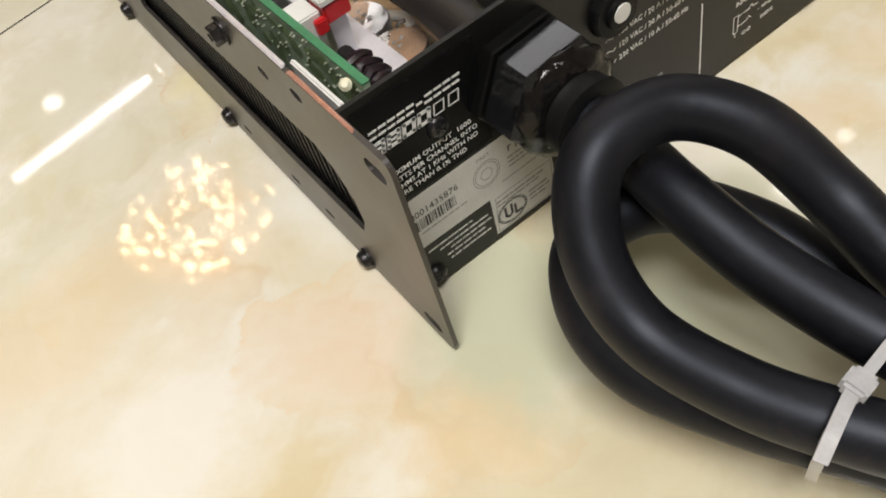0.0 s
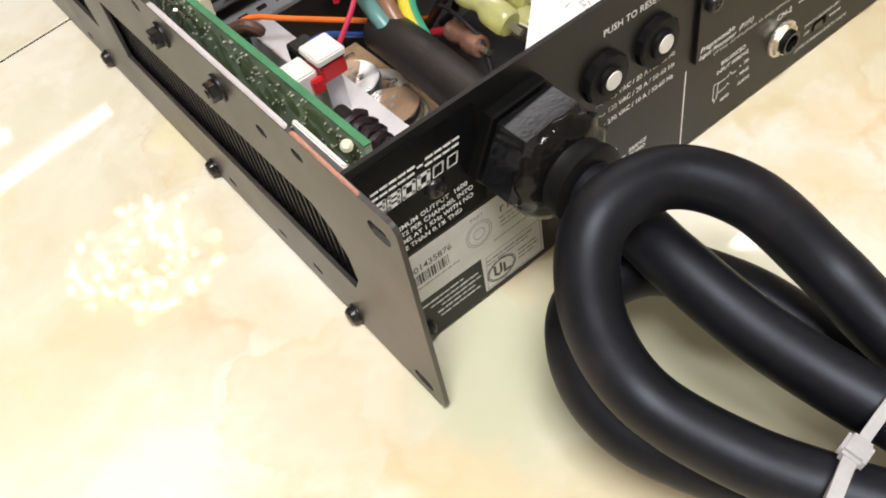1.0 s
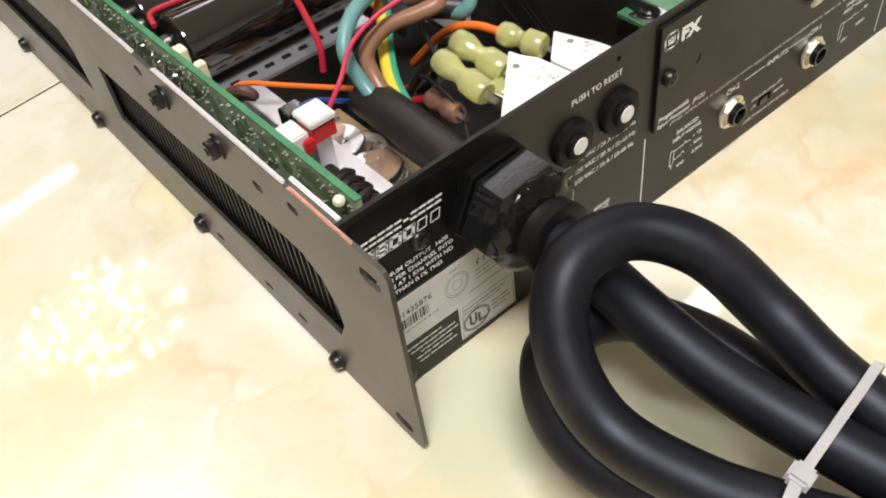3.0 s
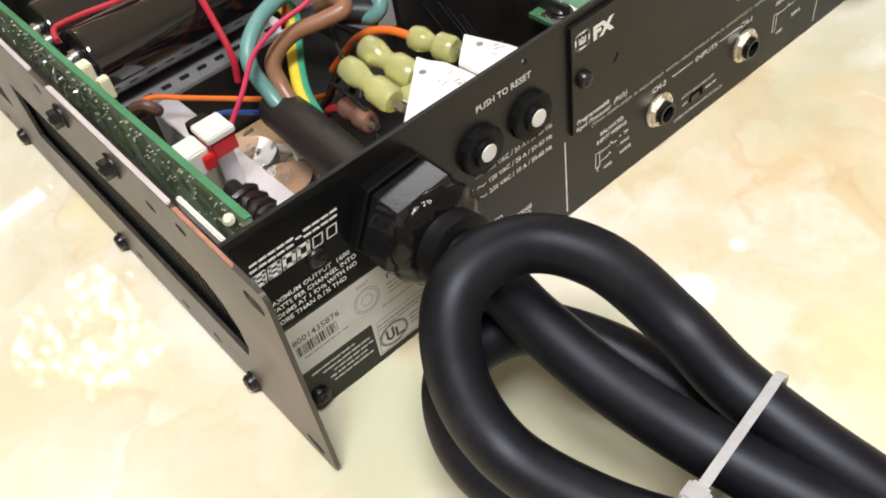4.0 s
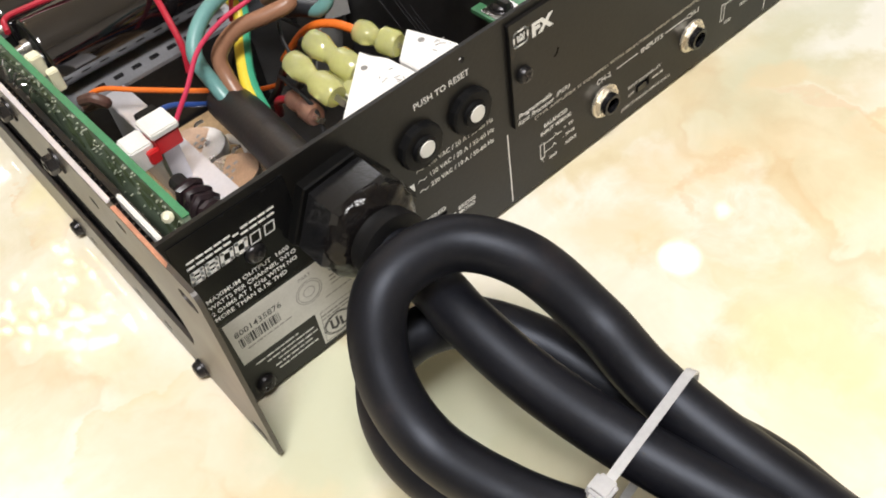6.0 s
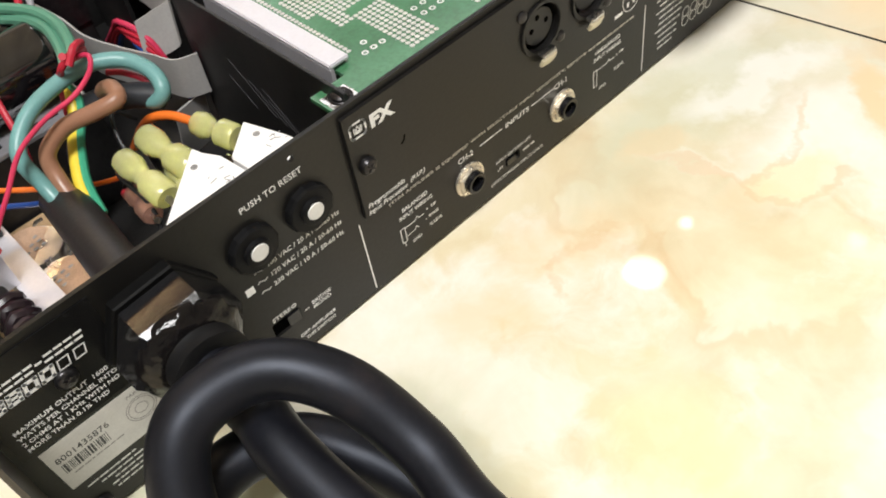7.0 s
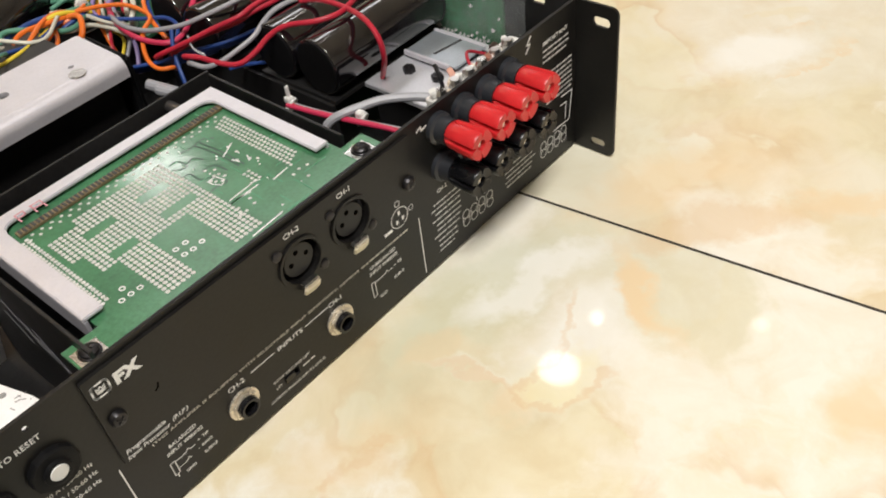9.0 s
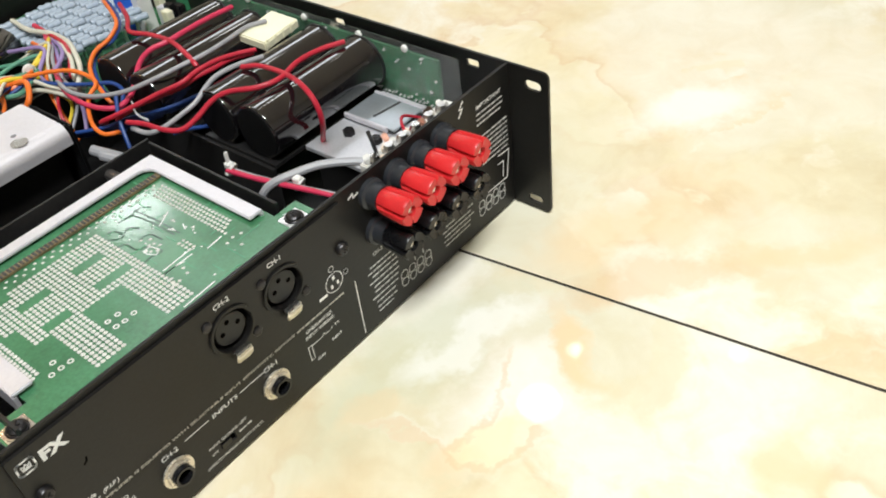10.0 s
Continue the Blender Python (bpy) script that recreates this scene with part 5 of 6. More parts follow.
drive = thing("driver_board", (419, 110, 3.6), "upright green circuit board with solder joints behind a clear plastic sheet", "circuit board")
part("board", box(B(), 420.6, 422.2, 41, 230, 14, 83.0), M_PCB, drive)
bm, rnd = B(), random.Random(5)
for k in range(26):
    y = 43 + k * 2.9
    pad = lathe(bm, (420.6, y, 53 + (k % 4 == 3) * 1.5), (414, y, 53), [(0, 1.0), (0.6, 0.7), (1.6, 0.25)], 6)
for k in range(44):
    y, z = rnd.uniform(43, 225), rnd.uniform(44, 82)
    lathe(bm, (420.6, y, z), (414, y, z), [(0, rnd.uniform(0.6, 1.2)), (0.5, 0.6), (1.2, 0.2)], 6)
stuff(part("solder_joints", bm, M_SOLDER, drive))
bm = B()
for k in range(30):
    y, z = rnd.uniform(43, 86), rnd.uniform(55, 82)
    if rnd.random() < 0.6:
        box(bm, 420.45, 420.6, y, y + rnd.uniform(0.8, 1.6), z - rnd.uniform(4, 11), z)
    else:
        box(bm, 420.45, 420.6, y, y + rnd.uniform(4, 11), z, z + 1.2)
stuff(part("copper_traces", bm, M_TRACE, drive))
clear = part("clear_sheet", box(B(), 418.4, 418.9, 25, 232, 46, 89.5), M_CLEAR, drive, "clear plastic insulating sheet")
clear.visible_shadow = False
for y in (62, 96, 140, 190):
    part("clip", lathe(B(), (418.4, y, 86.4), (410, y, 86.4), [(0, 2.2), (1.2, 2.0), (1.8, 0.9)], 10), M_WHITE_PLASTIC, drive, smooth=True)

# ---- upright board along the left side ----
leftb = thing("side_board", (14, 200, 3.6), "long upright green circuit board with rough solder joints", "circuit board")
part("board", sheet(B(), [(14.6, 11), (16.8, 11), (12.6, 395), (10.8, 395)], [], "z", 8, 75), M_SIDE_PCB, leftb)
part("board_edge", sheet(B(), [(14.5, 10.9), (17.0, 10.9), (12.9, 395), (10.6, 395)], [], "z", 83.05, 0.5), M_PCB_EDGE, leftb)
bm, rnd = B(), random.Random(17)
for k in range(210):
    y = rnd.uniform(12, 240)
    z = 83 - abs(rnd.gauss(0, 11)) - 0.8
    x = 14.6 - (y - 11) * 3.8 / 384
    lathe(bm, (x, y, z), (x - 9, y, z), [(0, rnd.uniform(0.3, 0.65)), (0.4, rnd.uniform(0.2, 0.4)), (rnd.uniform(0.5, 1.1), 0.12)], 5)
stuff(part("solder_joints", bm, M_SOLDER_DULL, leftb))
bm = B()
for k in range(150):
    r = rnd.uniform(1.2, 4.0)
    y, z = rnd.uniform(16, 240), 82 - r - abs(rnd.gauss(0, 9))
    x = 14.5 - (y - 11) * 3.8 / 384
    lathe(bm, (x, y, z), (x - 1, y, z), [(0, r), (0.12, rnd.uniform(0.8, 1.4))], 9)
stuff(part("flux_stains", bm, M_FLUX, leftb, "brown flux and dust patches"))
bm = B()
for k in range(14):
    y = 110 + rnd.uniform(-3, 3) + k * 3.2
    x = 12.8 - (y - 11) * 3.8 / 384
    tube(bm, [(x + 1, y, 80 + rnd.uniform(-6, 0)), (x - 2, y + rnd.uniform(-1, 1), 83 + rnd.uniform(-4, 1)), (x - 4.5, y + rnd.uniform(-2, 2), 81 + rnd.uniform(-5, 1))], 0.45, 5, 3)
stuff(part("wire_ends", bm, M_STEEL, leftb, "bent component wire ends"))
for ya, yb in ((400, 127), (113, 26)):
    part("panel_lip", sheet(B(), [(0.2, yb), (1.9, yb + 1.0), (2.1, ya - 1.0), (0.2, ya)], [], "z", 89.8, 0.8), M_BRACKET, left_side, "bright worn top edge folded inwards", bevel=0.35)
# Copper colour on this bare edge stands for a warm reflection.
part("panel_lip", sheet(B(), [(0.1, -9), (1.3, -8), (1.7, 24), (0.2, 24.5)], [], "z", 89.7, 0.6), M_COPPER, left_side, "bare rubbed metal along the panel's corner, coloured copper for a warm reflection", bevel=0.25)
part("edge_strip", box(B(), 3.9, 5.5, 3.6, 30, 83.0, 88.4), M_WHITE_PLASTIC, amp, "short white plastic edge strip", bevel=0.5)
part("glue_lump", lathe(B(), (12.5, 17, 81), (11, 15, 84), [(0, 1.6), (1.4, 2.0), (2.6, 1.0)], 9), M_CREAM, leftb, "lump of dried cream glue", smooth=True)
for x0, x1, y0_, y1, z0, z1 in ((17, 22, 132, 138, 70, 79), (18.5, 22.5, 118, 122, 70, 79)):
    part("header", box(B(), x0, x1, y0_, y1, z0, z1), M_CREAM, leftb, "small cream pin header", bevel=0.5)

# ---- small power-input parts beside the left board ----
sub = thing("input_board", (50, 66, 3.6), "brown circuit board under the mains input parts", "circuit board")
part("board", box(B(), 20, 76, 6, 126, 20, 22), M_BROWN_PCB, sub)
part("spacer", box(B(), 30, 66, 20, 110, 3.7, 19.9), M_DARK, sub)
rail = thing("support_rail", (39, 80, 22), "light grey steel support rail above the brown board", "rail")
part("rail", box(B(), 33.5, 43.5, 12, 126, 52.5, 54.5), M_BRACKET, rail, bevel=0.4)
part("web", box(B(), 33.6, 35.4, 12, 126, 22.1, 52.4), M_BRACKET, rail)
for x, y, lean in ((46.6, 79, 4), (48.6, 55, -3)):
    can = thing("electrolytic_capacitor", (x, y, 22), "small upright capacitor with a stamped silver top", "capacitor", "small upright capacitors")
    top = (x + lean * 0.3, y - lean * 0.3, 60)
    part("can", lathe(B(), (x, y, 22.1), top, [(0, 10.4), (1, 10.8), (24.2, 10.8), (25.4, 10.6), (26.0, 10.2)], 28), M_STEEL, can, smooth=True)
    part("top", lathe(B(), (x, y, 48.2), top, [(0, 9.9), (0.25, 9.7)], 28), material("stamped_tin_top", (0.50, 0.35, 0.25), 0.42, metal=0.6, vary=0.25, scale=120), can, "dull silver stamped top")
    part("rim", sheet(B(), circle(x + 0.5, y + 0.5, 11.8, 28), [circle(x, y, 10.85, 28)], "z", 43, 1.4), M_LATCH, can, "pale insulating ring")
    bm = B()
    for k in range(3):
        for j in range(3):
            turned_box(bm, (x - 3.4 + j * 3.2 + k * 0.4, y + 3.2 - k * 3.0, 48.5), (1.9, 1.2, 0.08), (0, 0, 12))
    part("stamp", bm, M_INK_DIM, can)
    part("lug", tube(B(), [(x + 4, y + 8, 40), (x + 6, y + 10.5, 47), (x + 9, y + 9, 49)], 0.7, 8), M_STEEL, can)
part("glue_bead", tube(B(), [(60, 82, 40), (63, 75, 41), (62, 68, 40)], 2.0, 10), M_WHITE_PLASTIC, sub)
mod = thing("white_connector", (30, 58, 54), "white plug seated in a red socket beside the side board", "connector")
part("plug", box(B(), 26.8, 37.4, 54.2, 65.8, 78.4, 81), M_WHITE_PLASTIC, mod, bevel=0.5)
part("plug_step", box(B(), 18.6, 27.2, 57.2, 68, 67, 76.5), M_WHITE_PLASTIC, mod, bevel=0.6)
socket = B()
box(socket, 27.6, 36.8, 54.8, 65.2, 71.5, 78.3)
box(socket, 23.6, 27.8, 54.6, 57.1, 69.5, 74.8)
part("socket_foot", box(B(), 29, 35.5, 58, 64, 54.6, 71.4), M_BRACKET, mod)
part("socket", socket, M_RED, mod, "red plastic socket", bevel=0.5)
coil = thing("choke_coil", (28, 34, 54), "dark wound choke coil with violet-black turns", "coil")
bm = B()
rnd = random.Random(9)
path = [(27.5 + (4.4 + rnd.uniform(-1, 1)) * math.cos(a * 0.55), 44 - a * 0.42 + rnd.uniform(-0.5, 0.5), 61 + (4.6 + rnd.uniform(-1, 1)) * math.sin(a * 0.55)) for a in range(66)]
part("winding", tube(bm, path, 1.9, 7, 1), material("violet_black_enamel", (0.020, 0.012, 0.015), 0.3, vary=0.4, scale=90), coil, smooth=True)
part("core", rod(B(), (27.5, 51, 62), (27.5, 16, 62), 3.2, 12), M_DARK, coil)
part("coil_foot", box(B(), 24, 31, 18, 48, 54.6, 59), M_DARK, coil)
part("twist", tube(B(), [(22, 104, 72), (25, 99, 74), (28, 97, 71), (27, 104, 68), (23, 108, 66)], 2.2, 9), material("dark_brown_lead", (0.10, 0.05, 0.04), 0.4, vary=0.3, scale=90), coil, "dark brown twisted lead")
relay = thing("small_relay", (28, 92, 54), "small black relay cube on the support rail", "relay")
part("case", box(B(), 33.6, 42, 84, 93, 54.6, 64), M_PLASTIC, relay, bevel=0.5)

# ---- middle: transformer under a steel strap, ribbon cable ----
trafo = thing("transformer", (215, 215, 3.6), "dark transformer under a satin steel strap", "transformer")
part("core", box(B(), 160, 267, 174, 258, 3.7, 78), M_DARK, trafo, bevel=1.5)
strap_bm = sheet(B(), rounded(146, 270, 170.5, 207, 2), [circle(216, 188, 3.0, 14), circle(250, 181, 1.6, 10)], "z", 85.4, 2.4)
part("strap", strap_bm, M_BRACKET, trafo, "satin white steel strap with a round hole", bevel=0.5)
bend = [(170.4 - 6.4 * math.sin(radians(a)), 81.4 + 6.4 * math.cos(radians(a))) for a in range(0, 91, 10)] + [(164, 77)]
part("strap_fold", sheet(B(), bend + [(y + 1.6, z - 0.2) for y, z in bend[::-1][:8]] + [(170.4, 85.6)], [], "x", 147, 123), M_BRACKET, trafo)
part("end_cap", box(B(), 270.1, 275, 166, 206, 40, 86.8), M_COLLAR, trafo, "rounded black end of the transformer", bevel=2.2)
part("strap_leg", box(B(), 146, 148, 171, 205, 3.7, 85.2), M_DARK, trafo)
part("wing_tab", lathe(B(), (248, 172, 87.9), (248, 172, 95), [(0, 4.6), (0.4, 4.4)], 16), M_STEEL, trafo)
for k, (dx, nm) in enumerate(((3, "black"),)):
    part("lead", tube(B(), [(176 + dx, 166, 76), (174 + dx, 158, 66), (177 + dx, 150, 40), (178 + dx, 148, 6)], 1.3, 8), WIRE[nm], trafo)
for y in (135, 144):
    part("pipe", tube(B(), [(282, y + 30, 62), (290, y + 8, 58), (296, y - 6, 50)], 3.0, 10), WIRE["grey"], trafo)
ribbon = thing("ribbon_cable", (125, 150, 3.6), "flat grey ribbon cable folded beside the card cage", "cable")
part("ribbon", strap(B(), [(112, 206, 60), (118, 176, 56), (120, 160, 52), (127, 146, 48), (134, 132, 46), (138, 120, 46), (146.4, 114, 47)], (0, 0, 1), 10, 0.9), M_RIBBON, ribbon, smooth=True)
part("ribbon", strap(B(), [(134, 138, 58), (142, 136, 60), (150, 133, 64), (152, 150, 70), (156, 180, 66)], (0.2, 0.2, 1), 10, 0.9), M_RIBBON, ribbon, smooth=True)
part("ribbon_tail", strap(B(), [(137, 120, 34), (136, 122, 20), (134, 126, 4.2)], (1, 0.2, 0), 9, 0.9), M_RIBBON, ribbon)
plate = thing("divider_plate", (200, 262, 3.6), "black steel divider across the case", "plate")
part("plate", box(B(), 20, 326, 262, 264, 3.7, 58), M_DARK, plate)
fan = thing("rear_bulkhead", (120, 230, 3.6), "black box section behind a row of capacitors", "box")
part("box", box(B(), 30, 140, 208, 258, 3.7, 70), M_DARK, fan, bevel=1.0)
part("rim", box(B(), 30, 140, 206.6, 207.9, 40, 70), M_BOLT, fan)

# ---- far end: ladder of power resistors on a green board ----
far = thing("resistor_board", (360, 318, 3.6), "green circuit board carrying rows of pale blue power resistors", "circuit board")
part("board", box(B(), 324, 424, 240, 394, 48, 50), M_PCB, far)
part("stand", box(B(), 330, 410, 260, 380, 3.7, 47.9), M_DARK, far)
M_RESISTOR = material("pale_blue_ceramic", (0.36, 0.42, 0.50), 0.18, vary=0.3, scale=120)
bead = None
for i in range(7):
    for j in range(11):
        x, y = 326 + i * 10.2 + j * 0.4, 276 + j * 7.4
        if bead is None:
            bead = part("resistor", lathe(B(), (0, 0, 0), (9.8, -0.6, 0), [(0, 1.0), (0.5, 2.3), (2.2, 2.8), (4.6, 2.1), (6.8, 2.8), (9.2, 2.3), (9.8, 1.0)], 10), M_RESISTOR, far, smooth=True)
            ob = bead
        else:
            ob = new("resistor", bead.data)
            ob.parent = far
            ob.matrix_parent_inverse = Matrix.Translation(-BASE[far.name])
        ob.matrix_basis = Matrix.Translation((x * MM, y * MM, (66 + (i + 2 * j) % 3 * 0.7) * MM)) @ Matrix.Rotation(radians(-12 + (i * 7 + j * 5) % 7), 4, "Z")
    part("resistor_bus", rod(B(), (325.5 + i * 10.4, 274, 63), (325.5 + i * 10.4, 358, 63), 0.9, 6), M_STEEL, far)
    part("bus_post", rod(B(), (325.5 + i * 10.4, 276, 50), (325.5 + i * 10.4, 276, 63), 1.2, 6), M_STEEL, far)
part("trimmer", box(B(), 396, 406, 280, 292, 50.1, 80), M_WHITE_PLASTIC, far, bevel=0.6)
part("blue_part", lathe(B(), (397, 296, 50.1), (397, 296, 84), [(0, 8), (32, 8), (34, 7)], 20), material("blue_plastic", (0.02, 0.10, 0.50), 0.35), far, "blue round component", smooth=True)
rnd = random.Random(23)
for k in range(26):
    x, y, h = rnd.uniform(398, 421), rnd.uniform(240, 390), rnd.uniform(6, 30)
    part("component", box(B(), x - 2.5, x + 2.5, y - 3.5, y + 3.5, 50.1, 50 + h), (M_CREAM, M_PCB_EDGE, M_PLASTIC, M_ALU)[k % 4], far, bevel=0.4)
big_block = thing("wire_connector", (392, 145, 84), "cream nylon wire connector resting on the capacitors", "connector")
part("housing", turned_box(B(), (397, 148, 85.6), (29, 21, 5.6), (4, -3, 4)), M_CREAM, big_block, bevel=0.8)
for k in range(4):
    part("rib", turned_box(B(), (386 + k * 6.4, 137.1 + k * 0.4, 85.4), (1.0, 1.4, 5.0), (0, 0, 4)), M_CREAM, big_block, bevel=0.2)
part("seat", box(B(), 386, 405, 141, 155, 72, 82.4), M_DARK, big_block)
wrapped = thing("wrapped_coil", (300, 330, 3.6), "bundle wrapped in shiny black tape", "coil")
part("body", tube(B(), [(240, 300, 56), (265, 308, 66), (296, 318, 68), (318, 334, 60)], 17, 16), M_CAP, wrapped, smooth=True)
part("stand", box(B(), 250, 312, 300, 336, 3.7, 54), M_DARK, wrapped)

# ---- loose wiring ----
def wire(colour, path, r=1.25, label=None, seg=9):
    ob = tagged(link("wire", tube(B(), path, r * 0.86, seg, 7), WIRE[colour], smooth=True), label or colour + " insulated wire running loosely through the open case", "wire", "loose wires inside the amplifier")
    return ob


wire("pink", [(33, 62, 66), (40, 66, 72), (49, 68, 80), (60, 74, 87), (72, 74, 92.5), (84, 72, 96), (93, 75, 99), (97, 82, 100), (94, 88, 98), (88, 92, 94), (85, 92, 86), (84, 96, 76)], 1.05)
knot = thing("red_cable_tie", (94, 90, 94), "red tie knotted round the green leads", "cable tie")
part("loop", tube(B(), [(92, 86, 101), (98, 90, 99), (99, 96, 93), (94, 99, 88), (89, 95, 90), (88, 88, 97), (92, 86, 101)], 1.3, 8), WIRE["red"], knot, smooth=True)
part("knot", tube(B(), [(90, 84, 99), (95, 86, 103), (99, 91, 100), (93, 90, 98), (90, 86, 102)], 1.4, 8), WIRE["red"], knot, smooth=True)
wire("leaf", [(96, 100, 90), (101, 112, 90), (105, 132, 88), (104, 152, 86), (96, 172, 84), (84, 190, 80)], 2.7)
wire("leaf", [(92, 100, 87), (98, 116, 87), (102, 138, 85), (100, 158, 82), (92, 178, 78), (80, 196, 72)], 2.7)
sleeve = thing("wire_sleeve", (103, 96, 3.6), "dark grey heat-shrink sleeve over joined leads", "sleeve")
part("sleeve", tube(B(), [(91, 96, 74), (97, 89, 77), (105, 81, 78), (112, 73, 77)], 4.8, 14), M_GREY_PLASTIC, sleeve, smooth=True)
part("tail", tube(B(), [(91, 96, 74), (86, 106, 60), (82, 116, 40), (80, 122, 4)], 3.2, 10), M_GREY_PLASTIC, sleeve, smooth=True)
wire("red", [(18, 148, 84), (21, 156, 85), (32, 154, 86), (52, 150, 86.5), (75, 160, 86), (90, 178, 82)], 1.4)
wire("red", [(76, 158, 85), (73, 140, 82), (70, 124, 74), (68, 114, 64), (66, 112, 54)], 1.6)
wire("red", [(104, 96, 82), (108, 90, 82), (112, 82, 79), (110, 74, 74)], 1.4)
wire("orange", [(26, 114, 66), (32, 110, 68), (42, 101, 66), (60, 88, 61), (78, 84, 52), (96, 92, 40)], 1.2)
wire("blue", [(34, 90, 55), (38, 88, 62), (46, 86, 64), (58, 84, 58), (74, 92, 46)], 1.2)
wire("black", [(84, 70, 62), (82, 60, 66), (83, 46, 60), (78, 34, 48)], 1.0)
wire("black", [(100, 74, 74), (94, 76, 80), (90, 70, 76), (88, 60, 68)], 0.9)
wire("red", [(403, 92, 90), (390, 98, 90), (374, 99, 90.5), (356, 94, 91), (344, 99, 90.5), (336, 113, 88), (329, 120, 84), (319, 123, 78), (310, 126, 75), (306, 137, 74), (305, 152, 73), (302, 163, 72), (310, 175, 63)], 1.7)
wire("red", [(356, 125, 89), (360, 115, 90.5), (361, 98, 91), (357, 79, 91.5), (354, 67, 86), (354, 65, 74), (359, 74, 57.5)], 1.7)
wire("red", [(381, 276, 80), (368, 248, 83), (353, 223, 87), (355, 205, 88.5), (355, 186, 89.5), (352, 170, 88.5), (348, 155, 86), (356, 167, 77)], 1.7)
wire("pink", [(404, 188, 88), (386, 188, 89), (369, 187, 89.5), (355, 187, 89), (345, 192, 87), (338, 195, 82), (330, 192, 76), (322, 187, 72), (312, 185, 70), (305, 192, 70), (302, 209, 70), (305, 230, 70), (312, 249, 71), (324, 271, 73), (337, 300, 74), (340, 317, 74)], 1.8)
wire("red", [(377, 137, 86), (367, 143, 86.5), (355, 147, 87), (343, 149, 86), (333, 150, 84), (323, 159, 80), (314, 167, 76), (306, 175, 72), (299, 187, 66), (307, 199, 57)], 1.6)
wire("red", [(376, 139, 84), (365, 145, 84), (354, 146, 84), (343, 149, 83), (333, 153, 80), (325, 161, 77), (315, 171, 73), (306, 181, 66), (314, 193, 57)], 1.6)
wire("grey", [(399, 151, 90), (388, 156, 90), (372, 155, 89.5), (356, 156, 88.5), (343, 162, 86), (330, 169, 83), (318, 181, 78), (310, 194, 75), (306, 206, 73), (304, 223, 72), (309, 244, 70), (317, 256, 61)], 1.6)
wire("grey", [(369, 121, 90), (356, 127, 90), (344, 131, 88.5), (335, 131, 86), (326, 130, 82), (316, 133, 78), (307, 138, 74), (302, 146, 71), (302, 160, 69), (310, 172, 60)], 1.6)
wire("orange", [(377, 288, 82), (367, 263, 84), (358, 245, 84), (345, 235, 83), (334, 235, 80), (324, 228, 77), (318, 217, 74), (315, 206, 70), (314, 198, 66), (322, 210, 57)], 1.5)
wire("blue", [(380, 290, 80), (370, 264, 82), (360, 246, 82), (347, 235, 81), (337, 237, 78), (328, 231, 75), (321, 219, 72), (318, 210, 68), (326, 222, 59)], 1.4)
wire("orange", [(285, 266, 73), (294, 261, 74), (301, 255, 75), (309, 246, 76), (316, 235, 76), (318, 221, 75), (316, 212, 74), (308, 209, 71), (301, 202, 67), (296, 192, 63), (296, 183, 61), (302, 179, 60), (310, 191, 51)], 1.5)
wire("blue", [(301, 259, 70), (307, 237, 71), (316, 218, 72), (323, 208, 72), (323, 198, 70), (314, 189, 66), (305, 180, 60), (313, 192, 51)], 1.4)
wire("white", [(338, 342, 72), (334, 314, 74), (337, 291, 76), (335, 268, 77), (328, 249, 76), (321, 236, 73), (314, 231, 68), (322, 243, 59)], 1.9)
wire("white", [(338, 336, 70), (337, 311, 72), (337, 288, 74), (331, 267, 75), (325, 251, 74), (318, 241, 68), (326, 253, 59)], 1.7)
wire("red", [(339, 313, 74), (336, 286, 76), (333, 268, 76), (326, 254, 74), (319, 246, 68), (327, 258, 59)], 1.7)
wire("violet", [(338, 310, 72), (334, 282, 74), (327, 263, 75), (318, 254, 74), (312, 253, 72)], 1.5)
wire("violet", [(341, 318, 70), (334, 290, 72), (325, 267, 72), (316, 252, 68), (324, 264, 59)], 1.5)
wire("yellow", [(298, 265, 72), (307, 266, 74), (320, 275, 75), (330, 284, 75), (338, 297, 72)], 1.6)
wire("yellow", [(302, 265, 72), (310, 267, 74), (319, 270, 74), (327, 277, 72)], 1.5)
wire("leaf", [(294, 285, 70), (305, 284, 72), (316, 280, 73), (324, 275, 72)], 1.6)
wire("leaf", [(303, 302, 66), (310, 291, 68), (317, 281, 69), (323, 272, 69)], 1.5)
wire("orange", [(283, 263, 72), (291, 258, 74), (294, 251, 75), (290, 243, 72), (286, 241, 68), (284, 247, 62), (292, 259, 53)], 2.0)
wire("orange", [(282, 263, 70), (289, 258, 72), (296, 258, 73)], 1.8)
wire("white", [(283, 270, 64), (289, 258, 66), (299, 254, 66), (305, 241, 65), (310, 234, 60), (318, 246, 51)], 1.6)
wire("white", [(293, 285, 68), (298, 273, 70), (300, 261, 71), (304, 243, 69), (314, 234, 64), (322, 246, 55)], 1.5)
wire("blue", [(279, 262, 66), (286, 257, 70), (295, 256, 72), (301, 257, 72)], 1.5)
for k in range(4):
    wire("blue", [(350, 152 + k, 70 - k), (328, 161 + k * 2, 68 - k * 2), (312, 177 + k, 65 - k * 2), (300, 187 + k * 2, 62 - k * 2), (288, 206 + k * 3, 58 - k * 2)], 1.3)
wire("blue", [(312, 186, 76), (306, 180, 66), (300, 168, 52), (298, 160, 30)], 1.4)
wire("blue", [(318, 150, 60), (330, 146, 58), (346, 138, 52), (349, 130, 40)], 1.3)
wire("grey", [(303, 62, 60), (308, 57, 68), (318, 50, 71), (330, 41, 72.5), (343, 27, 71), (346, 20, 67)], 2.6, "thick grey sheathed cable bent towards the rear panel")
